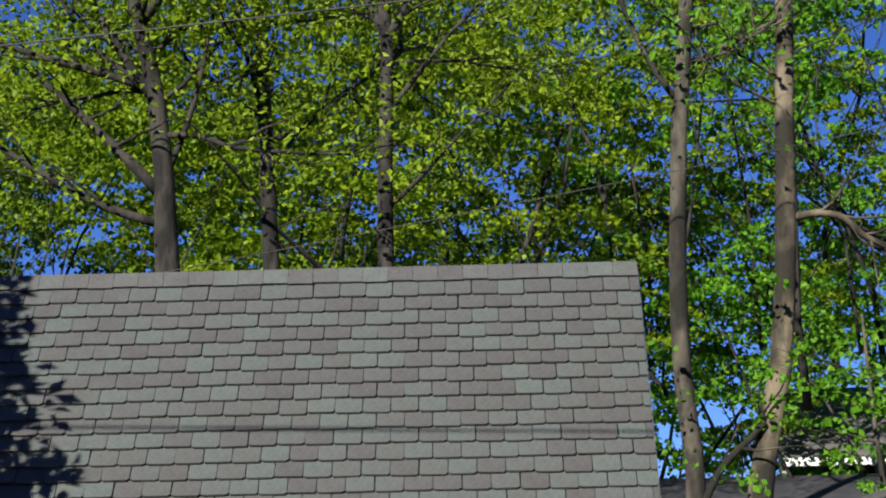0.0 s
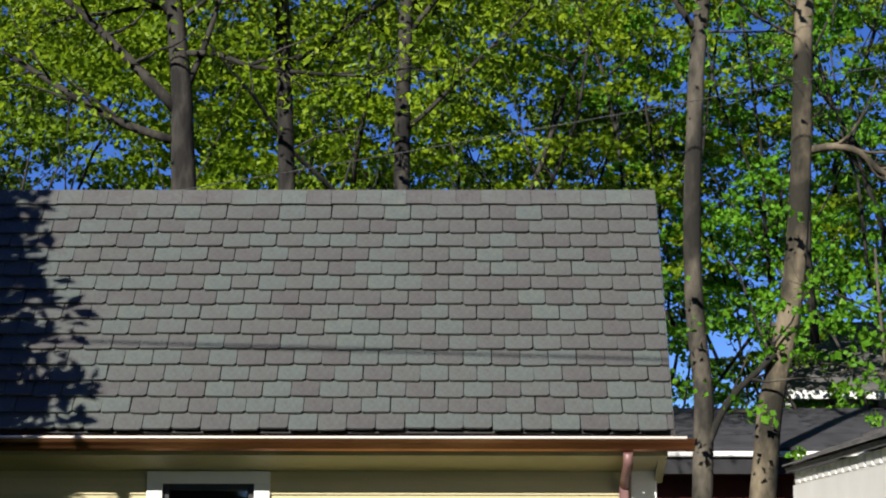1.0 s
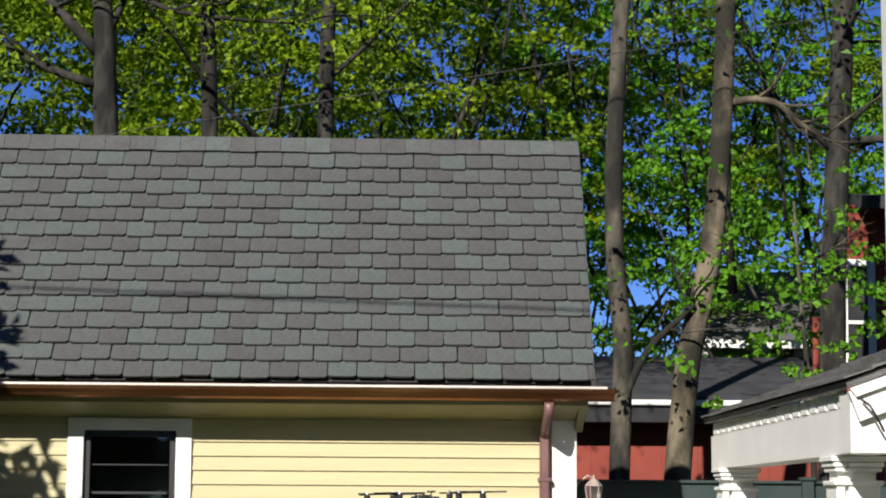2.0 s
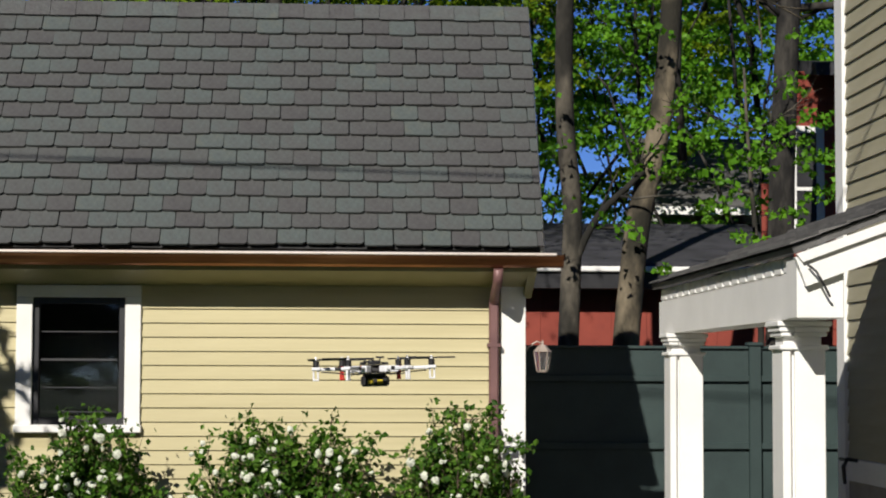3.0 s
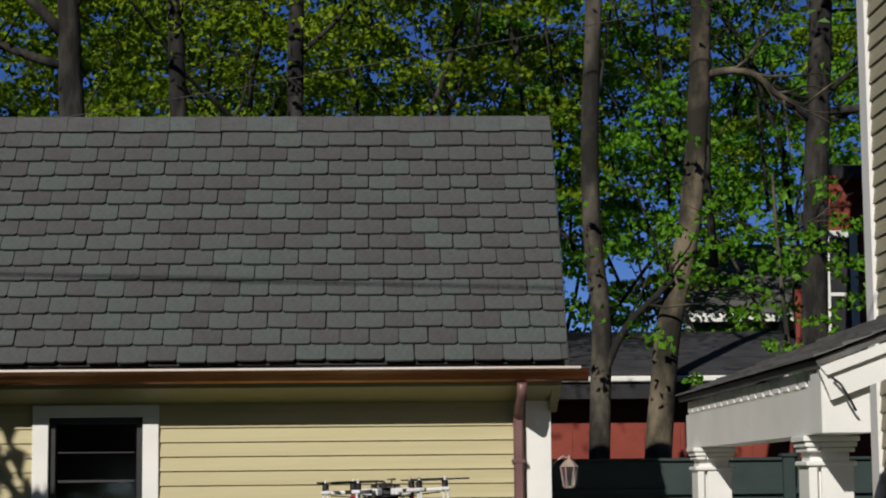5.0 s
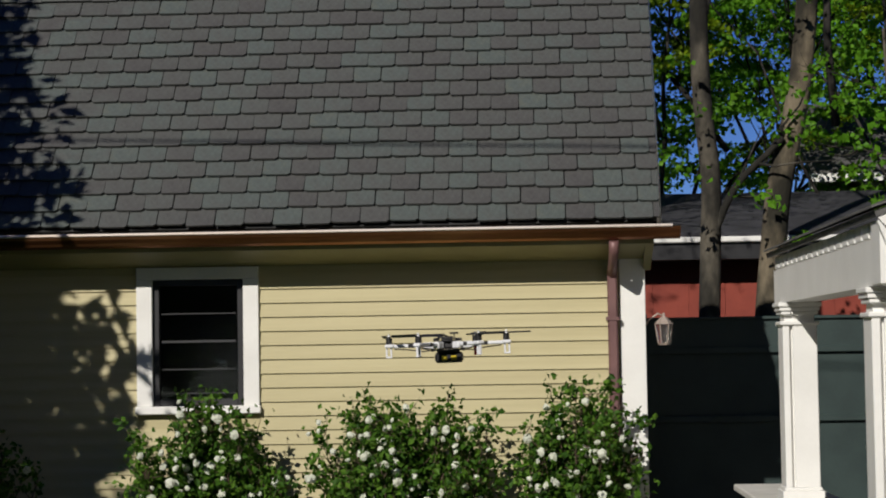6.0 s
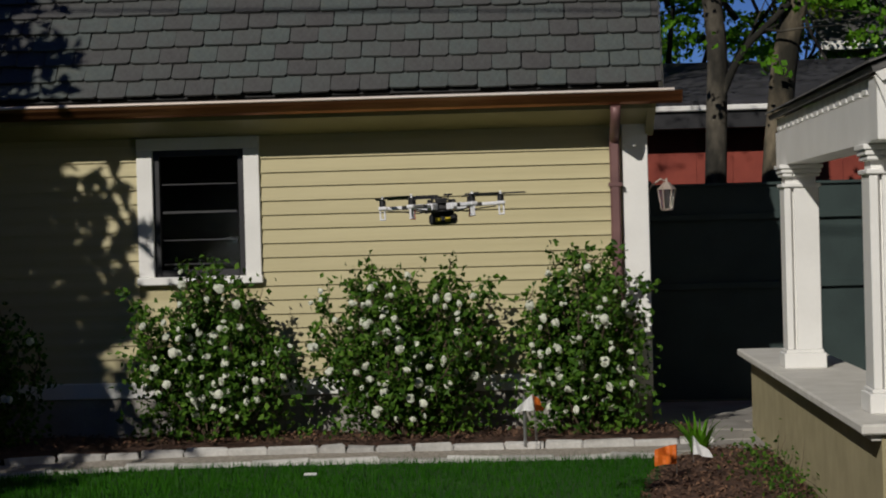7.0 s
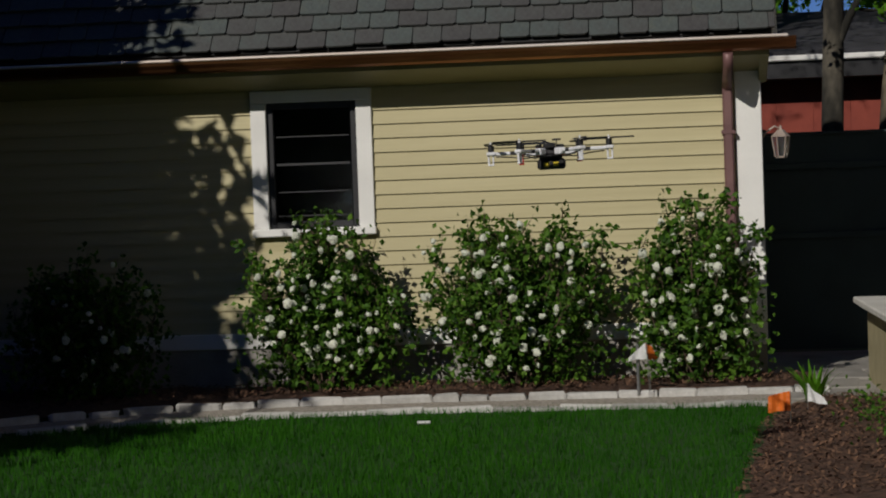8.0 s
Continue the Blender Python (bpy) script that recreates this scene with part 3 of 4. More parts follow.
cyl(bm, (HX - 0.13, -0.43, 0.98), (HX - 0.13, -0.27, 0.98), 0.012)
part("handle", bm, M_black, bracket)

# ---- fence and gate between garage and house ----
FY = 2.35
fence = empty("fence", pose(0, FY, 0), "dark green painted panel fence behind the paved path", "fence")


def fence_part(name, bm, label=""):
    ob = part(name, bm, M_fence, None, label)
    ob.parent = fence
    ob.matrix_parent_inverse = fence.matrix_world.inverted()
    return ob


for px in (0.10, 2.15, 4.1):
    p = fence_part("post", boxes(((px - 0.05, FY - 0.06, 0), (px + 0.05, FY + 0.05, 1.80)), bevel=0.006))
    c = fence_part("post_cap", boxes(((px - 0.065, FY - 0.075, 1.80), (px + 0.065, FY + 0.065, 1.83)), bevel=0.008))
for a, b in ((0.15, 2.10), (2.20, 4.05)):
    for z0, z1 in ((0.06, 0.95), (0.995, 1.505), (1.55, 1.775)):
        fence_part("panel", boxes(((a, FY - 0.012, z0), (b, FY + 0.012, z1))))
    for z in (0.95, 1.505):
        fence_part("rail", boxes(((a, FY - 0.05, z), (b, FY + 0.02, z + 0.05)), bevel=0.004))
        fence_part("groove", boxes(((a, FY - 0.004, z - 0.02), (b, FY + 0.01, z))))
    fence_part("top_rail", boxes(((a, FY - 0.04, 1.775), (b, FY + 0.03, 1.80)), bevel=0.004))

# ---- lantern on the garage's side ----
lantern = empty("wall_lantern", pose(0.146, 0.10, 1.585), "small pale bronze wall lantern with clear glass", "lantern")


def ring(bm, z0, r0, z1, r1, n=6):
    a = [bm.verts.new((r0 * math.cos(2 * math.pi * k / n), r0 * math.sin(2 * math.pi * k / n), z0)) for k in range(n)]
    b = [bm.verts.new((r1 * math.cos(2 * math.pi * k / n), r1 * math.sin(2 * math.pi * k / n), z1)) for k in range(n)]
    for k in range(n):
        bm.faces.new((a[k], a[(k + 1) % n], b[(k + 1) % n], b[k]))
    bm.faces.new(a[::-1])
    bm.faces.new(b)


bm = bmesh.new()
ring(bm, 0.135, 0.068, 0.185, 0.022)
ring(bm, 0.185, 0.012, 0.215, 0.006)
part("roof", bm, M_lantern, lantern)
bm = bmesh.new()
ring(bm, -0.01, 0.036, 0.005, 0.042)
part("base", bm, M_lantern, lantern)
bm = bmesh.new()
ring(bm, 0.005, 0.038, 0.135, 0.056)
part("glass", bm, M_frost, lantern, "clear lantern glass")
for k in range(6):
    a = 2 * math.pi * k / 6
    bm = bmesh.new()
    cyl(bm, (0.040 * math.cos(a), 0.040 * math.sin(a), 0.0), (0.060 * math.cos(a), 0.060 * math.sin(a), 0.136), 0.005, n=5)
    part("frame_bar", bm, M_lantern, lantern)
bm = bmesh.new()
tube(bm, [(0, 0, 0.19), (-0.04, 0, 0.21), (-0.10, 0, 0.17), (-0.135, 0, 0.12)], [0.007] * 4, 6)
part("arm", bm, M_lantern, lantern)
part("back_plate", boxes(((-0.135, -0.03, 0.05), (-0.128, 0.03, 0.18)), bevel=0.003), M_lantern, lantern)

# ---- buildings behind the fence ----
shed = empty("red_shed", pose(2, 8, 0), "low barn-red outbuilding with a dark shingle roof", "outbuilding")


def under(ob, parent):
    ob.parent = parent
    ob.matrix_parent_inverse = parent.matrix_world.inverted()
    return ob


under(part("wall", boxes(((-1.0, 8.0, 0), (3.75, 8.2, 2.80))), M_red), shed)
for k in range(12):
    under(part("board", boxes(((-1.0 + 0.395 * k, 7.985, 0), (-1.0 + 0.395 * k + 0.392, 8.0, 2.44))), M_red), shed)
# soffit and upright strip near-black: shade under the gutter put into the colour
under(part("soffit", boxes(((-1.2, 7.625, 2.50), (3.8, 8.0, 2.56)), ((-1.2, 7.60, 2.50), (3.8, 7.622, 2.72))), M_frame_shade), shed)
under(part("gutter", boxes(((-1.2, 7.55, 2.68), (3.8, 7.62, 2.74)), bevel=0.01), M_white, None, "white metal gutter"), shed)
bm = bmesh.new()
extrude(bm, [(7.56, 2.70), (10.6, 3.36), (10.6, 3.44), (7.56, 2.78)], "x", -1.2, 3.85)
sroof = under(part("roof", bm, M_shingle, None, "dark grey shingle roof"), shed)
under(part("side_wall", boxes(((3.6, 8.2, 0), (3.75, 10.6, 2.85))), M_red), shed)

red_house = empty("red_house", pose(5, 9, 0), "barn-red house with white window trim and dark eaves", "house")
under(part("wall", boxes(((3.9, 9.0, 0), (9, 9.2, 5.1))), M_red), red_house)
for k in range(26):
    under(part("siding_board", boxes(((3.88 if k > 18 else 3.68, 8.985, 0.2 + 0.19 * k), (9, 9.0, 0.2 + 0.19 * k + 0.18))), M_red), red_house)
for x0 in (4.0,):
    w = under(part("window", boxes(((x0, 8.955, 3.1), (x0 + 0.09, 8.985, 4.4)), ((x0 + 0.33, 8.955, 3.1), (x0 + 0.42, 8.985, 4.4)), ((x0, 8.955, 4.4), (x0 + 0.42, 8.985, 4.48)), ((x0, 8.945, 3.03), (x0 + 0.42, 8.985, 3.1)), ((x0 + 0.09, 8.965, 3.72), (x0 + 0.33, 8.985, 3.76))), M_white, None, "white window frame"), red_house)
    g = under(part("pane", boxes(((x0 + 0.09, 8.97, 3.1), (x0 + 0.33, 8.98, 4.4))), M_frame_shade, None, "dark window pane"), w)
bm = bmesh.new()
extrude(bm, [(8.4, 5.0), (10.5, 5.35), (10.5, 5.5), (8.4, 5.15)], "x", 4.2, 9.5)
under(part("roof", bm, M_shingle), red_house)

grey_house = empty("grey_house", pose(4, 13, 0), "distant grey house with white windows", "house")
under(part("wall", boxes(((3.05, 13, 0), (6.5, 13.2, 3.9))), M_grey_wall), grey_house)
for x0 in (3.62, 4.22):
    w = under(part("window", boxes(((x0, 12.96, 2.95), (x0 + 0.07, 13, 3.75)), ((x0 + 0.33, 12.96, 2.95), (x0 + 0.40, 13, 3.75)), ((x0, 12.96, 3.63), (x0 + 0.4, 13, 3.73))), M_white, None, "white window frame"), grey_house)
    under(part("pane", boxes(((x0 + 0.07, 12.98, 2.95), (x0 + 0.33, 12.99, 3.63))), M_frame_shade), w)
bm = bmesh.new()
extrude(bm, [(12.6, 3.78), (15.5, 5.0), (15.5, 5.1), (12.6, 3.86)], "x", 3.0, 5.6)
under(part("roof", bm, M_shingle_grey, None, "grey shingle roof"), grey_house)
under(part("eave_board", boxes(((3.0, 12.56, 3.72), (5.6, 12.6, 3.83))), M_white), grey_house)


# ---- trees ----
def bend(pts, n, rng, amp):
    """More points along a line, with small wobbles."""
    out = []
    for (a, b) in zip(pts, pts[1:]):
        a, b = Vector(a), Vector(b)
        for k in range(n):
            p = a.lerp(b, k / n)
            if out:
                p += Vector((rng.normal(), rng.normal(), 0)) * amp
            out.append(p)
    out.append(Vector(pts[-1]))
    return out


def smooth(pts, rounds=3):
    """Ease the corners out of a line, its ends kept."""
    for _ in range(rounds):
        pts = [pts[0]] + [pts[k - 1] * 0.25 + pts[k] * 0.5 + pts[k + 1] * 0.25 for k in range(1, len(pts) - 1)] + [pts[-1]]
    return pts


def grow(start, direction, length, radius, rng, up=0.15, n=7):
    pts, rad = [Vector(start)], [radius]
    d = Vector(direction).normalized()
    for k in range(n):
        d = (d + Vector((rng.normal(), rng.normal(), rng.normal())) * 0.16 + Vector((0, 0, up)) * 0.5).normalized()
        pts.append(pts[-1] + d * length / n)
        rad.append(radius * (1 - (k + 1) / n * 0.85))
    return pts, rad


def tree(name, trunk, r0, r1, limbs, label, bark, leaf, seed, leaf_n, leaf_size, spread=0.55, leaf_from=0.0, arms=()):
    """trunk: points; limbs: (height share, direction, length, radius)."""
    rng = np.random.default_rng(seed)
    base = Vector(trunk[0])
    t = empty(name, Matrix.Translation(base), label, "tree")
    pts = smooth(bend([Vector(p) - base for p in trunk], 4, rng, 0.006))
    rad = [r0 + (r1 - r0) * k / (len(pts) - 1) for k in range(len(pts))]
    rad[0] *= 1.25
    part("trunk", tube(bmesh.new(), pts, rad, 12), bark, t)
    tips = []
    for points, a0, a1 in arms:
        ap = smooth(bend([Vector(p) - base for p in points], 3, rng, 0.02))
        ar = [a0 + (a1 - a0) * k / (len(ap) - 1) for k in range(len(ap))]
        limb = part("limb", tube(bmesh.new(), ap, ar, 8), bark, t)
        bm = bmesh.new()
        for k in range(3, len(ap)):
            bp, br = grow(ap[k], (ap[k] - ap[k - 1]).normalized() + Vector(rng.normal(size=3)) * 0.8, rng.uniform(0.5, 1.1), ar[k] * 0.5, rng, n=5)
            tube(bm, bp, br, 5)
            tips += bp[2:]
        part("twig_spray", bm, bark, limb)
    for share, d, length, r in limbs:
        p = pts[min(len(pts) - 1, int(share * (len(pts) - 1)))]
        lp, lr = grow(p, d, length, r, rng)
        limb = part("limb", tube(bmesh.new(), lp, lr, 7), bark, t)
        bm = bmesh.new()
        for k in range(2, len(lp)):
            for _ in range(2):
                d2 = (lp[k] - lp[k - 1]).normalized() + Vector(rng.normal(size=3)) * 0.7
                bp, br = grow(lp[k], d2, length * rng.uniform(0.2, 0.42), lr[k] * 0.6, rng, n=5)
                tube(bm, bp, br, 5)
                tips += bp[1:]
        part("twig_spray", bm, bark, limb)
        tips += lp[3:]
    if tips and leaf_n:
        tp = np.array([tuple(p) for p in tips if p[2] > leaf_from])
        c = tp[rng.integers(0, len(tp), leaf_n)] + rng.normal(size=(leaf_n, 3)) * spread * np.array((1, 1, 0.6))
        leaves("crown", c, leaf_size, leaf, t, rng)
    return t


rt = np.random.default_rng(11)


def fan(n, lo, hi, l0, l1, r, rng, side=0.0):
    out = []
    for k in range(n):
        a = rng.uniform(0, 6.28)
        out.append((rng.uniform(lo, hi), (math.cos(a) + side, math.sin(a), rng.uniform(0.1, 0.7)), rng.uniform(l0, l1), r * rng.uniform(0.6, 1.0)))
    return out


tree("tree", [(-3.74, 3.4, 0), (-3.80, 3.4, 4.77), (-3.83, 3.4, 5.23), (-3.84, 3.4, 5.75), (-3.92, 3.4, 6.38), (-3.99, 3.4, 6.81), (-4.15, 3.4, 7.35), (-4.4, 3.4, 9.5)], 0.125, 0.05,
     [(0.62, (-1, 0.1, 0.5), 2.4, 0.05), (0.8, (0.7, 0, 1), 2.2, 0.05)] + fan(7, 0.5, 0.95, 1.5, 2.6, 0.035, rt),
     "maple with a grey forked trunk behind the garage", M_bark_dark, M_leaf, 1, 6500, 0.075, 0.34, 4.6,
     arms=[([(-3.87, 3.4, 5.52), (-4.30, 3.4, 5.98), (-4.66, 3.4, 6.35), (-5.03, 3.4, 6.67)], 0.055, 0.025), ([(-3.90, 3.4, 5.26), (-4.40, 3.4, 5.40), (-4.81, 3.4, 5.67), (-5.37, 3.4, 6.02)], 0.045, 0.025),
           ([(-3.80, 3.4, 5.75), (-3.59, 3.4, 6.32), (-3.46, 3.4, 6.90), (-3.39, 3.4, 7.27)], 0.03, 0.015), ([(-3.94, 3.4, 6.4), (-4.2, 3.4, 6.75), (-4.45, 3.4, 7.2)], 0.05, 0.03)])
tree("tree", [(-2.92, 4.2, 0), (-2.96, 4.2, 4.90), (-2.98, 4.2, 5.38), (-3.02, 4.2, 6.47), (-3.05, 4.2, 7.02), (-3.12, 4.2, 10)], 0.085, 0.06, fan(9, 0.5, 0.95, 1.5, 2.8, 0.035, rt),
     "straight dark-barked tree behind the garage", M_bark_dark, M_leaf, 2, 4500, 0.075, 0.34, 4.6)
tree("tree", [(-1.88, 3.8, 0), (-1.88, 3.8, 4.85), (-1.88, 3.8, 5.80), (-1.85, 3.8, 6.71), (-1.84, 3.8, 7.09), (-2.0, 3.8, 9)], 0.082, 0.05,
     fan(8, 0.5, 0.95, 1.5, 2.6, 0.03, rt),
     "dark forked tree with spreading branches behind the garage", M_bark_dark, M_leaf, 3, 4500, 0.075, 0.34, 4.6,
     arms=[([(-1.80, 3.8, 6.38), (-1.55, 3.8, 6.70), (-1.29, 3.8, 7.07), (-0.96, 3.8, 7.37)], 0.028, 0.014), ([(-1.84, 3.8, 5.45), (-1.47, 3.8, 5.81), (-1.10, 3.8, 6.20), (-0.6, 3.8, 6.7)], 0.025, 0.01),
           ([(-1.84, 3.8, 7.06), (-1.70, 3.8, 7.25), (-1.57, 3.8, 7.52)], 0.045, 0.03), ([(-1.85, 3.8, 7.06), (-1.99, 3.8, 7.31), (-2.07, 3.8, 7.53)], 0.045, 0.03)])
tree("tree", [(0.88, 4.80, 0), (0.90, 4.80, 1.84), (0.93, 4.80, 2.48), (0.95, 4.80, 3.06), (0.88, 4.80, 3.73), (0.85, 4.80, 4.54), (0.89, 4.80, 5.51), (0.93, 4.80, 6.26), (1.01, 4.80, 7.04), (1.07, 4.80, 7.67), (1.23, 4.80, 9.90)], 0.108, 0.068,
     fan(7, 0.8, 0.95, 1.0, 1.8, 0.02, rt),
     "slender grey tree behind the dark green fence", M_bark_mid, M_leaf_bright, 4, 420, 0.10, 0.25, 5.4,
     arms=[([(0.91, 4.80, 6.68), (0.62, 4.80, 7.16), (0.43, 4.80, 7.69), (0.23, 4.80, 8.34)], 0.035, 0.02), ([(1.02, 4.80, 6.97), (1.35, 4.80, 7.15), (1.61, 4.80, 7.28), (1.96, 4.80, 7.44)], 0.035, 0.02),
           ([(1.00, 4.80, 6.64), (1.46, 4.80, 6.63), (1.84, 4.80, 6.65)], 0.014, 0.008), ([(0.94, 4.77, 2.56), (1.09, 4.73, 3.00), (1.35, 4.67, 3.26), (1.60, 4.65, 3.49)], 0.04, 0.028)])
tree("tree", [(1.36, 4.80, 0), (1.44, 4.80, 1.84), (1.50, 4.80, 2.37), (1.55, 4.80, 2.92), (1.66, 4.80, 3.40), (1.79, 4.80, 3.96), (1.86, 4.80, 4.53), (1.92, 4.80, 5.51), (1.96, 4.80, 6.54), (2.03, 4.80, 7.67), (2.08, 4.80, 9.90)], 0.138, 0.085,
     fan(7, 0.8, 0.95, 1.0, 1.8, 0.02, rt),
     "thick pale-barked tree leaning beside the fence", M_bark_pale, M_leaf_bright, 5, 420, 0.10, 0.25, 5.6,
     arms=[([(1.94, 4.80, 5.45), (2.26, 4.80, 5.52), (2.52, 4.80, 5.46), (2.64, 4.80, 5.27), (2.91, 4.80, 5.15)], 0.042, 0.026)])
tree("tree", [(3.38, 7, 0), (3.45, 7, 3.14), (3.48, 7, 4.05), (3.55, 7, 5.4), (3.60, 7, 6.3), (3.66, 7, 7.4), (3.75, 7, 9)], 0.15, 0.11,
     fan(8, 0.5, 0.95, 1.2, 2.6, 0.035, rt),
     "dark thick-trunked tree beside the red house", M_bark_dark, M_leaf_bright, 6, 700, 0.10, 0.28, 4.4, arms=[([(3.60, 7, 5.5), (3.99, 7, 5.55), (4.35, 7, 5.54)], 0.05, 0.035)])
def sprays(rng, x0, x1, y0, y1, z0, z1, count, per, wide):
    """Flat, drooping sprays of leaves as a maple bears them, in loose tiers with gaps between."""
    cs = []
    done = 0
    while done < count:
        hub = np.array((rng.uniform(x0, x1), rng.uniform(y0, y1), rng.uniform(z0, z1)))
        for _ in range(int(rng.integers(5, 15))):
            c = hub + rng.normal(size=3) * np.array((0.85, 0.5, 0.55))
            r = wide * rng.uniform(0.45, 1.2)
            k = int(per * rng.uniform(0.6, 1.3) * (r / wide) ** 1.5) + 4
            a, q = rng.uniform(0, 6.283, k), np.sqrt(rng.random(k)) * r
            t = rng.normal(size=2) * 0.22
            u, v = q * np.cos(a), q * np.sin(a) * 0.8
            cs.append(c + np.stack([u, v, u * t[0] + v * t[1] - 0.32 * q * q / r + rng.normal(size=k) * 0.035], 1))
            done += 1
    return np.concatenate(cs)


# low maple with bright leaves over the fence
sapling = tree("maple_sapling", [(2.62, 4.1, 0), (2.60, 4.1, 2.2), (2.52, 4.1, 3.2), (2.45, 4.1, 4.4)], 0.04, 0.012,
     [(0.7, (-1, 0, 0.25), 1.1, 0.014), (0.75, (1, 0.1, 0.25), 0.9, 0.014), (0.85, (-0.9, 0, 0.4), 0.9, 0.012), (0.9, (0.9, -0.1, 0.4), 0.8, 0.012)],
     "young maple with bright green leaves by the fence", M_bark_mid, M_leaf_bright, 7, 0, 0.11)
rm = np.random.default_rng(17)
tier = np.concatenate([sprays(rm, 1.75, 3.05, 3.7, 4.5, 3.15, 3.6, 36, 30, 0.25), sprays(rm, 2.1, 3.2, 3.7, 4.5, 3.6, 4.3, 34, 30, 0.25)]) - np.array((2.62, 4.1, 0))
leaves("crown", tier, 0.075, M_leaf_bright, sapling, rm, 0.85, 0.12, 0.0, 0.5)


def woods(name, stands, per, wide, size, mat, seed, label, flat=0.0):
    """Leaf masses of the wood behind: uneven tiers with gaps."""
    rng = np.random.default_rng(seed)
    c = np.concatenate([sprays(rng, *st, per, wide) for st in stands])
    return tagged(leaves(name, c, size, mat, None, rng, 0.8, 0.12, 0.0, flat), label, "foliage", kind="stuff")


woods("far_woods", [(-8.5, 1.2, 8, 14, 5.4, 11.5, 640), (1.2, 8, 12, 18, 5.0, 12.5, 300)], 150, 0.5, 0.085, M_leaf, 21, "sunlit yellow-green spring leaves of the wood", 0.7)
woods("far_woods", [(-11, 1.5, 15, 22, 6.3, 10.5, 640), (1.0, 8, 16, 21, 3.8, 10.0, 240)], 150, 0.6, 0.10, M_leaf_dark, 22, "dark green leaves of the wood, shade put into their colour", 0.4)
woods("far_woods", [(0.6, 7.0, 9.5, 14.5, 4.6, 10.5, 300), (-0.5, 3.4, 11, 15, 3.0, 5.2, 110)], 120, 0.42, 0.085, M_leaf_bright, 24, "bright green maple leaves of the wood", 0.6)
rng = np.random.default_rng(31)
bm = bmesh.new()
for _ in range(95):
    x, y = rng.uniform(-9, 9), rng.uniform(9, 20)
    pts, rad = grow((x, y, rng.uniform(1, 6)), (rng.normal() * 0.3, rng.normal() * 0.2, 1), rng.uniform(3, 8), rng.uniform(0.02, 0.06), rng, n=7)
    tube(bm, pts, rad, 5)
    for k in (3, 4, 5):
        p2, r2 = grow(pts[k], (rng.normal(), rng.normal() * 0.5, 0.8), rng.uniform(1, 2.4), rad[k] * 0.6, rng, n=5)
        tube(bm, p2, r2, 4)
tagged(part("far_branches", bm, M_bark_dark), "bare thin stems and branches of the wood", "branches", kind="stuff")

# evergreens out of view, placed so that their shade falls on the garage's end
def conifer(name, base, height, radius, seed, boughs=420):
    rng = np.random.default_rng(seed)
    t = empty(name, Matrix.Translation(base), "tall dark evergreen tree out of view, placed for its shade", "tree")
    part("trunk", tube(bmesh.new(), [(0, 0, 0), (0.05, 0, height * 0.5), (0, 0, height)], [0.2, 0.12, 0.02], 8), M_bark_dark, t)
    cs = []
    for _ in range(boughs):
        h = 0.06 + 0.94 * rng.random()
        a, r = rng.uniform(0, 6.28), radius * min(1.0, (1.06 - h) * 1.9) * rng.uniform(0.7, 1.12)
        for s in np.linspace(0.15, 1, 9):
            cs.append(np.array((r * s * math.cos(a), r * s * math.sin(a), h * height - 0.25 * s * r + 0.1)) + rng.normal(size=(9, 3)) * 0.11)
    leaves("crown", np.concatenate(cs), 0.22, M_needle, t, rng, 0.45)
    return t


conifer("evergreen_tree", (-8.3, -6.3, 0), 8.2, 2.3, 41, 430)
conifer("evergreen_tree", (-7.12, -2.9, 0), 7.7, 2.1, 43, 360)
# added unseen by the garage, to keep sky light off its shaded end
conifer("evergreen_tree", (-7.25, -1.5, 0), 5.0, 1.3, 44)
conifer("evergreen_tree", (-12.6, -6.0, 0), 9.0, 2.4, 42)
# unseen leaf masses, added to cut sky light and darken the window's reflection
woods("garden_trees", [(-36, 34, -36, -26, 0.5, 15.0, 1100), (-16, 16, -30, -26, 0.3, 7.0, 420), (9, 18, -26, 4, 0.5, 13.0, 520), (-19, -12, -9, 7, 0.5, 12.0, 420), (-30, -20, -27, -9, 0.5, 10.0, 240)], 110, 1.8, 0.46, M_leaf_dark, 23, "unseen leaf masses added to block sky light and darken the window reflection", 0.2)


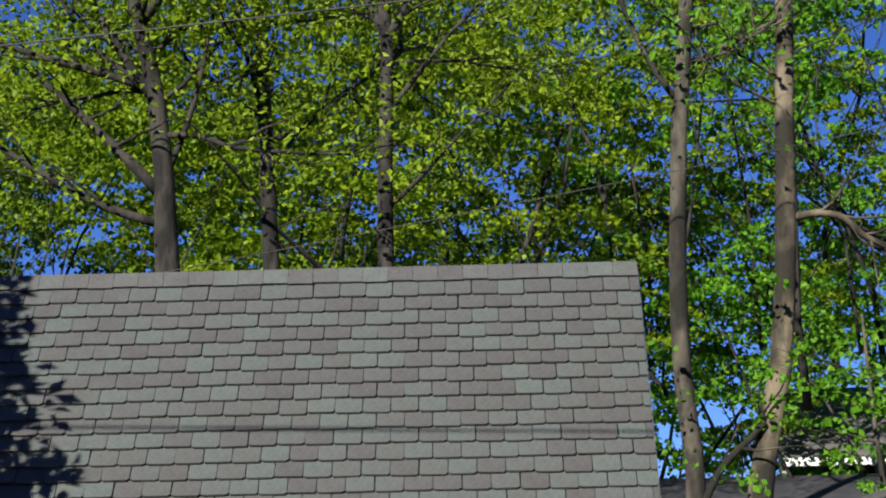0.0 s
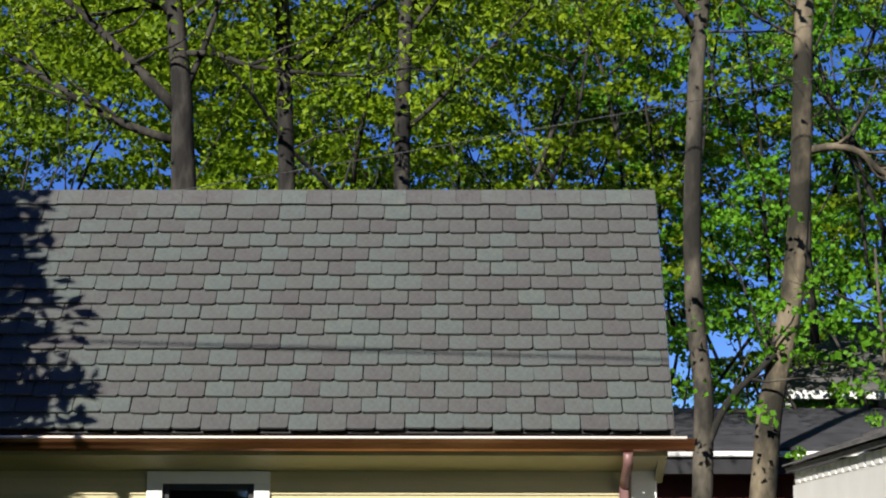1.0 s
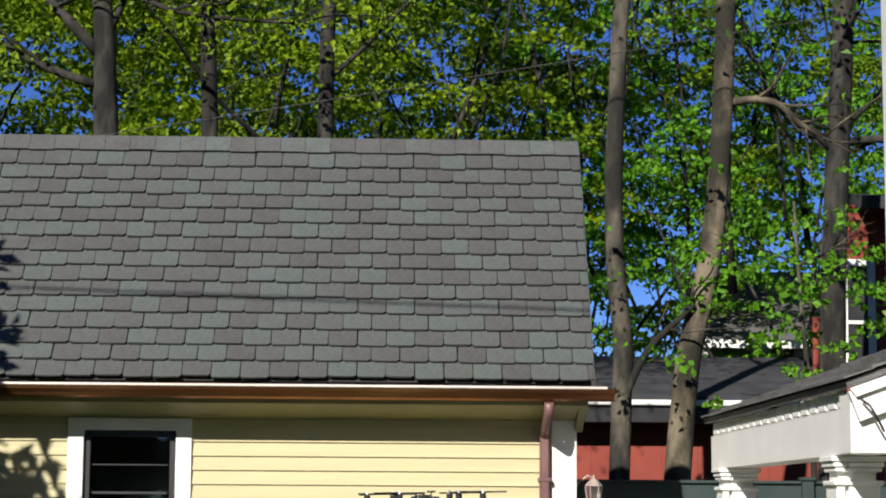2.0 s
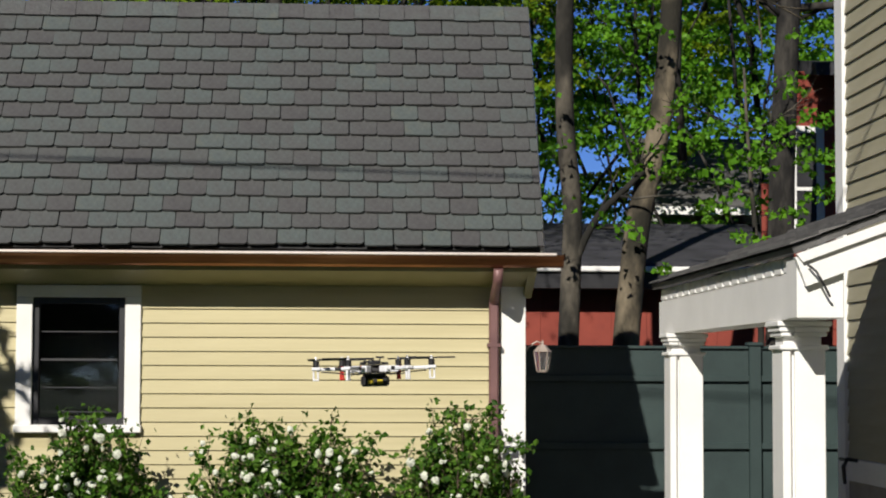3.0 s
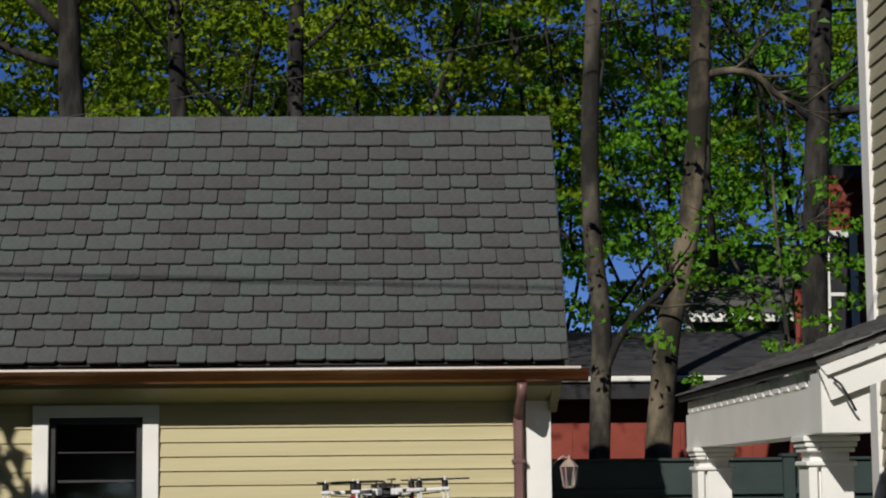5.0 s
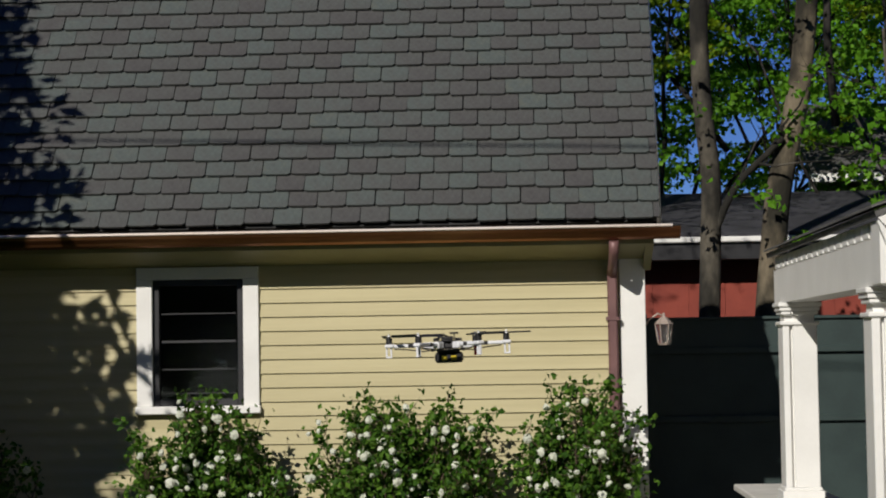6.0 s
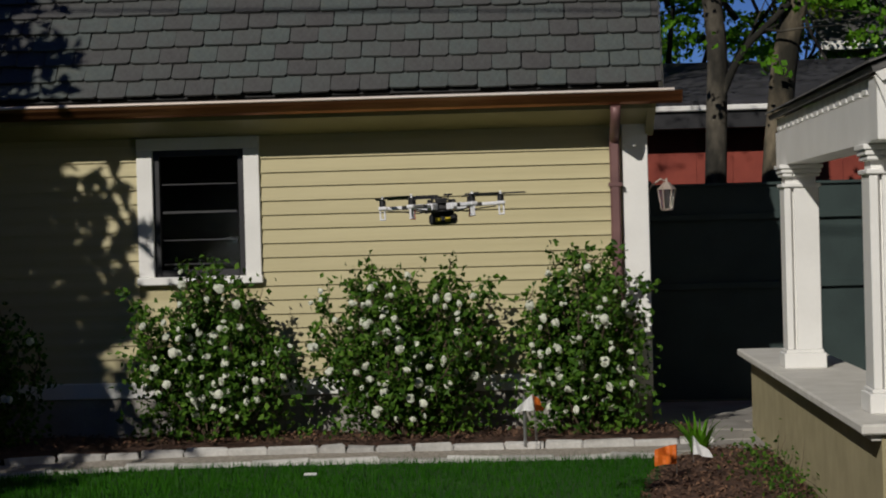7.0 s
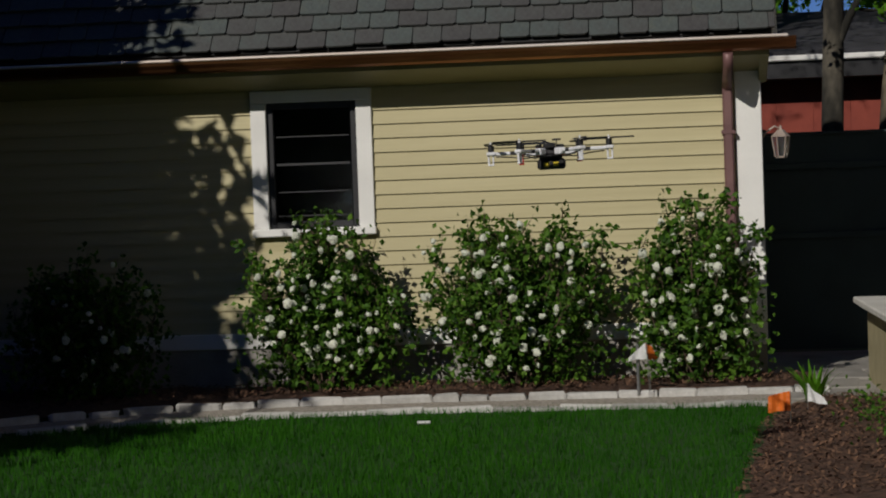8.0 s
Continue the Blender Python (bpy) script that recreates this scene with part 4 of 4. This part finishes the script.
# ---- flowering shrubs along the wall ----
def shrub(x, y, width, height, seed, label, blossoms):
    rng = np.random.default_rng(seed)
    t = empty("flowering_shrub", pose(x, y, 0.09), label, "shrub", "shrubs along the garage")
    bm = bmesh.new()
    tips = []
    for _ in range(46):
        a = rng.uniform(0, 6.28)
        lean = rng.uniform(0.05, 1) * width * 0.48
        h = height * rng.uniform(0.5, 1.0) * (1 - 0.22 * (lean / (width * 0.5)) ** 2)
        end = Vector((lean * math.cos(a), lean * math.sin(a) * 0.62, h))
        p = [Vector((0.12 * math.cos(a) * rng.random(), 0.08 * math.sin(a), 0)), end * 0.5 + Vector((rng.normal() * 0.04 + lean * 0.2 * math.cos(a), 0, -0.02)), end]
        pts = bend(p, 4, rng, 0.012)
        tube(bm, pts, [0.008 - 0.0007 * k for k in range(len(pts))], 5)
        tips += pts[2:]
        for k in range(3, len(pts)):
            for _ in range(3):
                d = Vector(rng.normal(size=3)) * 0.8 + Vector((0, 0, 0.5))
                bp, br = grow(pts[k], d, rng.uniform(0.08, 0.19), 0.004, rng, n=3)
                tube(bm, bp, br, 4)
                tips += bp[1:]
    part("stem", bm, M_stem, t)["kind"] = "stuff"
    tp = np.array([tuple(p) for p in tips])
    n = int(7800 * width * height / 1.5)
    c = tp[rng.integers(0, len(tp), n)] + rng.normal(size=(n, 3)) * 0.03
    low = np.stack([rng.normal(size=1500) * width * 0.24, rng.normal(size=1500) * 0.14, rng.uniform(0.02, 0.55, 1500) * height], 1)
    c = np.concatenate([c, low])
    c[:, 2] = np.maximum(c[:, 2], 0.03)
    c[:, 1] = np.clip(c[:, 1], -0.5, 0.33)
    c = c[np.abs(c[:, 0]) < width * 0.53]
    leaves("leaves", c, 0.052, M_leaf_shrub, t, rng, 0.7)
    # round blossom heads on the sunny side
    out = tp[(tp[:, 1] < 0.06) & (tp[:, 2] > 0.12)]
    ball = bmesh.new()
    bmesh.ops.create_icosphere(ball, subdivisions=2, radius=1.0)
    for v in ball.verts:
        v.co *= 1 + 0.5 * noise.noise(v.co * 2.6)
    me = bpy.data.meshes.new("blossom")
    ball.to_mesh(me)
    ball.free()
    me.materials.append(M_petal)
    for p in out[rng.permutation(len(out))[:blossoms]]:
        ob = new("blossom", me)
        ob.parent = t
        r = rng.uniform(0.013, 0.028)
        q = Vector(p) + Vector((rng.normal() * 0.03, -abs(rng.normal()) * 0.05 - 0.06, rng.normal() * 0.03))
        ob.matrix_basis = pose(*q, *rng.uniform(0, 360, 3)) @ Matrix.Diagonal((r * 1.15, r * 1.1, r * 0.85, 1))
    return t


shrub(-3.0, -0.42, 1.24, 1.17, 51, "green shrub with white snowball blossoms under the window", 105)
shrub(-1.68, -0.42, 1.34, 1.15, 52, "broad green shrub covered in white snowball blossoms", 140)
shrub(-0.47, -0.42, 1.0, 1.2, 53, "green shrub with white blossoms by the corner board", 100)
shrub(-4.62, -0.62, 1.10, 0.92, 54, "shaded dark shrub with few white blossoms", 40)


# ---- small things in the beds ----
def marker_flag(x, y, z, h, material, turn, label, tilt=0.0, taper=0.8):
    f = empty("marker_flag", pose(x, y, z, tilt, 0, turn), label, "flag", "marker flags in the beds")
    bm = bmesh.new()
    cyl(bm, (0, 0, -0.03), (0, 0, h), 0.0022, n=6)
    part("wire", bm, M_steel, f)
    bm = bmesh.new()
    nx, nz = 6, 4
    g = [[bm.verts.new((0.125 * i / nx, 0.014 * math.sin(i * 1.3 + j * 0.4), h - 0.11 + 0.11 * (j / nz) * (1 - taper * i / nx) - 0.015 * (i / nx) ** 2)) for i in range(nx + 1)] for j in range(nz + 1)]
    for j in range(nz):
        for i in range(nx):
            bm.faces.new((g[j][i], g[j][i + 1], g[j + 1][i + 1], g[j + 1][i]))
    ob = part("cloth", bm, material, f)
    so = ob.modifiers.new("thickness", "SOLIDIFY")
    so.thickness = 0.0012
    return f


marker_flag(0.0, -2.5, 0.03, 0.20, M_orange, 168, "small orange plastic marker flag in the mulch", 3, 0.15)
marker_flag(0.13, -2.05, 0.04, 0.19, M_flag_white, -35, "small white plastic marker flag in the mulch", 5)
marker_flag(-0.80, -0.93, 0.07, 0.34, M_flag_white, 160, "small white marker flag before the shrub", -6)
marker_flag(-0.79, -0.90, 0.07, 0.33, M_orange, 60, "small orange marker flag before the shrub", -4)
stake = empty("garden_stake", pose(-0.87, -0.87, 0.06), "grey metal garden stake beside the flags", "stake")
bm = bmesh.new()
cyl(bm, (0, 0, 0), (0, 0, 0.33), 0.012, n=8)
part("post", bm, M_steel, stake)

plant = empty("iris_clump", pose(0.22, -1.32, 0.03), "clump of long bright green strap leaves in the mulch", "plant")
rng = np.random.default_rng(61)
for k in range(38):
    a, l, w = rng.uniform(0, 6.28), rng.uniform(0.15, 0.29), rng.uniform(0.010, 0.022)
    d, s = Vector((math.cos(a), math.sin(a), 0)), Vector((-math.sin(a), math.cos(a), 0))
    lean = rng.uniform(0.15, 0.8)
    v = []
    for i in range(5):
        u = i / 4
        c = d * (lean * l * u * u + rng.uniform(0, 0.01)) + Vector((0, 0, l * (u - 0.25 * lean * u * u))) + d * 0.04
        ww = w * (1 - u) ** 0.6 + 0.001
        v += [tuple(c - s * ww), tuple(c + s * ww)]
    raw("leaf", v, [(2 * i, 2 * i + 1, 2 * i + 3, 2 * i + 2) for i in range(4)], M_leaf_bright, plant)
ground_plant = empty("ground_plant", pose(0.5, -3.0, 0.05), "sparse low green plants creeping through the mulch", "plant")
n = 420
c = np.stack([rng.normal(0, 0.10, n), rng.uniform(-1.0, 1.2, n), np.abs(rng.normal(0.05, 0.06, n))], 1)
leaves("foliage", c, 0.035, M_leaf_shrub, ground_plant, rng)
bm = bmesh.new()
for _ in range(26):
    p = (rng.normal() * 0.1, rng.uniform(-1, 1.2), 0)
    pts, rad = grow(p, (rng.normal() * 0.4, rng.normal() * 0.4, 1), rng.uniform(0.1, 0.26), 0.003, rng, n=4)
    tube(bm, pts, rad, 4)
part("stem", bm, M_stem, ground_plant)["kind"] = "stuff"
tagged(part("paper_scrap", boxes(((-2.19, -1.97, 0.03), (-2.11, -1.94, 0.045)), bevel=0.004), M_flag_white), "small white scrap lying on the lawn", "litter")

# ---- overhead cable ----
def cable(a, b, sag, label, r=0.008):
    a, b = Vector(a), Vector(b)
    pts = [a.lerp(b, k / 24) - Vector((0, 0, sag * 4 * (k / 24) * (1 - k / 24))) for k in range(25)]
    bm = tube(bmesh.new(), pts, [r] * 25, 6)
    return tagged(part("overhead_cable", bm, M_cable), label, "cable")


cable((-12, 2.2, 3.3), (6, 2.2, 6.4), 0.15, "thin dark overhead cable between the trees", 0.004)
cable((-12, 2.3, 6.05), (8, 2.3, 7.9), 0.1, "thin overhead cable high before the trees")
cable((-14, -5.06, 6.82), (6, -5.49, 6.12), 0.03, "overhead cable crossing above the lawn", 0.014)

# ---- hexacopter ----
drone = empty("hexacopter", pose(-1.17, -5.0, 1.56, 0, -1.5, 3), "small six-armed drone with white and red arms hovering in the air", "drone")
bm = bmesh.new()
bmesh.ops.create_cone(bm, cap_ends=True, segments=6, radius1=0.085, radius2=0.085, depth=0.003, matrix=Matrix.Translation((0, 0, 0.002)))
part("bottom_plate", bm, M_carbon, drone)
bm = bmesh.new()
bmesh.ops.create_cone(bm, cap_ends=True, segments=6, radius1=0.075, radius2=0.075, depth=0.003, matrix=Matrix.Translation((0, 0, 0.040)))
part("top_plate", bm, M_carbon, drone)
part("electronics_stack", boxes(((-0.048, -0.045, 0.004), (0.046, 0.045, 0.038)), ((-0.03, -0.052, 0.010), (0.02, -0.045, 0.030)), bevel=0.003), M_carbon, drone, "dark electronics between the plates")
part("battery_tray", boxes(((-0.050, -0.045, -0.010), (0.052, 0.045, 0.0)), bevel=0.002), M_black, drone)
part("battery", boxes(((-0.060, -0.042, -0.058), (0.066, 0.042, -0.010)), bevel=0.010), M_black, drone, "black battery pack with yellow labels")
for x in (-0.018, 0.024):
    part("label", boxes(((x - 0.013, -0.0435, -0.046), (x + 0.011, -0.0415, -0.026)), bevel=0.002), M_yellow, drone, "yellow battery label")
part("flight_controller", boxes(((-0.03, -0.022, 0.042), (0.024, 0.022, 0.060)), bevel=0.003), M_black, drone)
part("receiver", boxes(((-0.064, -0.03, 0.042), (-0.036, 0.004, 0.054)), bevel=0.002), M_black, drone)
part("regulator", boxes(((0.034, -0.03, 0.042), (0.062, 0.01, 0.052)), bevel=0.002), M_carbon, drone)
bm = bmesh.new()
tube(bm, [(-0.05, -0.03, 0.05), (-0.03, -0.06, 0.058), (0.02, -0.062, 0.050), (0.05, -0.02, 0.048)], [0.003] * 4, 6)
part("cable", bm, M_black, drone)
bm = bmesh.new()
tube(bm, [(-0.055, 0.02, 0.045), (-0.03, 0.03, 0.068), (0.0, 0.02, 0.062)], [0.003] * 3, 6)
part("cable", bm, M_black, drone)
bm = bmesh.new()
cyl(bm, (0.03, 0.03, 0.04), (0.03, 0.03, 0.070), 0.003)
cyl(bm, (0.03, 0.03, 0.070), (0.03, 0.03, 0.078), 0.020, n=16)
part("antenna_mast", bm, M_black, drone)
for k in range(6):
    a = 60 * k
    red = k in (1, 2)
    arm = part("arm", boxes(((0.06, -0.015, 0.006), (0.11, 0.015, 0.036)), ((0.11, -0.010, 0.016), (0.262, 0.010, 0.032)), ((0.242, -0.017, 0.018), (0.282, 0.017, 0.034)), bevel=0.004),
               M_arm_red if red else M_arm_white, drone, "red nylon arm" if red else "white nylon arm")
    arm.matrix_basis = pose(0, 0, 0, 0, 0, a)
    leg = part("landing_foot", boxes(((0.250, -0.005, -0.020), (0.258, 0.005, 0.018)), ((0.270, -0.005, -0.024), (0.278, 0.005, 0.018)), ((0.250, -0.007, -0.028), (0.278, 0.007, -0.020)), bevel=0.002), M_arm_red if red else M_arm_white, arm)
    part("tape", boxes(((0.150, -0.0108, 0.0152), (0.178, 0.0108, 0.0328))), M_black, arm, "black tape band")
    bm = bmesh.new()
    cyl(bm, (0.262, 0, 0.034), (0.262, 0, 0.062), 0.0145, n=14)
    motor = part("motor", bm, M_black, arm, "black brushless motor")
    bm = bmesh.new()
    cyl(bm, (0.262, 0, 0.064), (0.262, 0, 0.080), 0.007, 0.004, n=10)
    part("spinner", bm, M_steel if k % 2 else M_arm_white, arm)
    bm = bmesh.new()
    ang = 0.35 + 0.5 * k
    ca, sa = math.cos(ang), math.sin(ang)
    prof = [(-0.12, 0.004), (-0.07, 0.011), (-0.02, 0.009), (0.0, 0.006), (0.02, 0.009), (0.07, 0.011), (0.12, 0.004)]
    lo = [bm.verts.new((0.262 + u * ca - w * sa, u * sa + w * ca, 0.066 + 0.004 * (1 if u > 0 else -1))) for u, w in prof]
    hi = [bm.verts.new((0.262 + u * ca + w * sa, u * sa - w * ca, 0.068 - 0.004 * (1 if u > 0 else -1))) for u, w in prof]
    for i in range(len(prof) - 1):
        bm.faces.new((lo[i], lo[i + 1], hi[i + 1], hi[i]))
    pr = part("propeller", bm, M_black, arm, "black two-bladed propeller")
    pr.modifiers.new("thickness", "SOLIDIFY").thickness = 0.0015
    bm = bmesh.new()
    tube(bm, [(0.06, 0.012, 0.002), (0.11, 0.016, -0.004), (0.17, 0.012, 0.006), (0.24, 0.008, 0.012)], [0.003] * 4, 5)
    part("motor_wire", bm, M_black, arm)


# ---- clapboards, one by one ----
EXPOSE, FIRST = 0.0985, 0.4345
EXPOSE_HOUSE = 0.1218


def board_mesh(name, length, tall=EXPOSE, out=0.021):
    bm = bmesh.new()
    pr = [(0.0, 0.0), (-out, 0.0), (-0.005, tall + 0.012), (0.0, tall + 0.012)]
    extrude(bm, pr, "x", 0, length)
    me = bpy.data.meshes.new(name)
    bm.to_mesh(me)
    bm.free()
    return me


def clapboards(parent, x0, x1, z0, z1, material):
    me = board_mesh("clapboard", x1 - x0)
    me.materials.append(material)
    z = FIRST
    while z < z1:
        ob = new("clapboard", me)
        ob.parent = parent
        ob.matrix_basis = pose(x0, 0, z)
        z += EXPOSE


clapboards(garage, WX1 + 0.11, -0.156, 0.471, 2.10, M_clap)
clapboards(garage, GX0, WX0 - 0.11, 0.471, 2.10, M_clap)
clapboards(garage, WX0 - 0.11, WX1 + 0.11, 0.471, 1.02, M_clap)
hm = board_mesh("clapboard", 9.5, EXPOSE_HOUSE)
hm.materials.append(M_clap_house)
k = 0
while 0.979 + k * EXPOSE_HOUSE < 6.4:
    ob = new("clapboard", hm)
    ob.parent = house
    ob.matrix_parent_inverse = house.matrix_world.inverted()
    ob.matrix_basis = pose(HX, HY - 0.212, 0.979 + k * EXPOSE_HOUSE, 0, 0, -90)
    k += 1

# ---- slates, one by one ----
NC, CO = 15, 0.1485
SW = 0.199
rs = np.random.default_rng(71)
slate_me = []
for v in range(6):
    bm = bmesh.new()
    w, l, th = SW - 0.006, CO * 1.3, 0.012
    # lower corners slightly clipped
    c = 0.007 + 0.003 * v
    out = [(-w / 2 + c, 0.0 + 0.003 * (v % 2)), (w / 2 - c, 0.0), (w / 2, 0.014), (w / 2, l), (-w / 2, l), (-w / 2, 0.013)]
    lo = [bm.verts.new((x, y, -th / 2)) for x, y in out]
    hi = [bm.verts.new((x, y, th / 2)) for x, y in out]
    bm.faces.new(hi)
    for i in range(6):
        bm.faces.new((lo[i], lo[(i + 1) % 6], hi[(i + 1) % 6], hi[i]))
    me = bpy.data.meshes.new("slate")
    bm.to_mesh(me)
    bm.free()
    me.materials.append(M_slate)
    slate_me.append(me)
tilt = Matrix((Vector((1, 0, 0)), sdir, snor)).transposed().to_4x4()
fv, ff, single = [], [], 0
for c in range(NC):
    edge = RAKE0 + (RAKE1 - RAKE0) * c / NC
    joint = 0.060 if c % 2 == 0 else -0.043
    x = edge
    first = True
    while x > GX0:
        w = edge - joint if first else SW
        first = False
        cx = x - w / 2
        m = (Matrix.Translation(Vector((cx + rs.uniform(-0.002, 0.002), EAVE_Y, EAVE_Z)) + sdir * (c * CO + rs.uniform(-0.009, 0.009)) + snor * 0.031) @ tilt
             @ pose(0, 0, 0, -math.degrees(0.15) + rs.uniform(-0.5, 0.5), rs.uniform(-0.6, 0.6), rs.uniform(-0.9, 0.9)) @ Matrix.Diagonal((w / SW, 1, 1, 1)))
        me = slate_me[int(rs.integers(0, 6))]
        if cx > -3.75 and single < 300:
            ob = new("slate", me)
            ob.parent = roof
            ob.matrix_basis = m
            single += 1
        else:
            k = len(fv)
            fv += [tuple(m @ vv.co) for vv in me.vertices]
            ff += [tuple(k + i for i in p.vertices) for p in me.polygons]
        x -= w
rest = raw("slate_field", fv, ff, M_slate_far, roof)
rest["kind"] = "stuff"
# ridge slates: one row
x, k = RAKE1, 0
while x > GX0:
    w = 0.19
    for d0, d1, off, dx in ((-0.150, 0.0, 0.030, 0.0),):
        bm = bmesh.new()
        a = Vector((0, RIDGE_Y, RIDGE_Z))
        d0 += 0.006 * math.sin(k * 2.3)
        p = [a + sdir * d0 + snor * off, a + sdir * d1 + snor * (off + 0.004)]
        xa, xb = min(RAKE1, x - dx - 0.003), x - dx - w
        v = [bm.verts.new((xx, q.y + e * snor.y, q.z + e * snor.z)) for e in (-0.006, 0.004) for xx in (xa, xb) for q in p]
        for f in ((0, 1, 3, 2), (4, 6, 7, 5), (0, 4, 5, 1), (2, 3, 7, 6), (0, 2, 6, 4), (1, 5, 7, 3)):
            bm.faces.new([v[i] for i in f])
        bmesh.ops.recalc_face_normals(bm, faces=bm.faces)
        part("ridge_slate", bm, M_slate, roof)
    x -= w
    k += 1
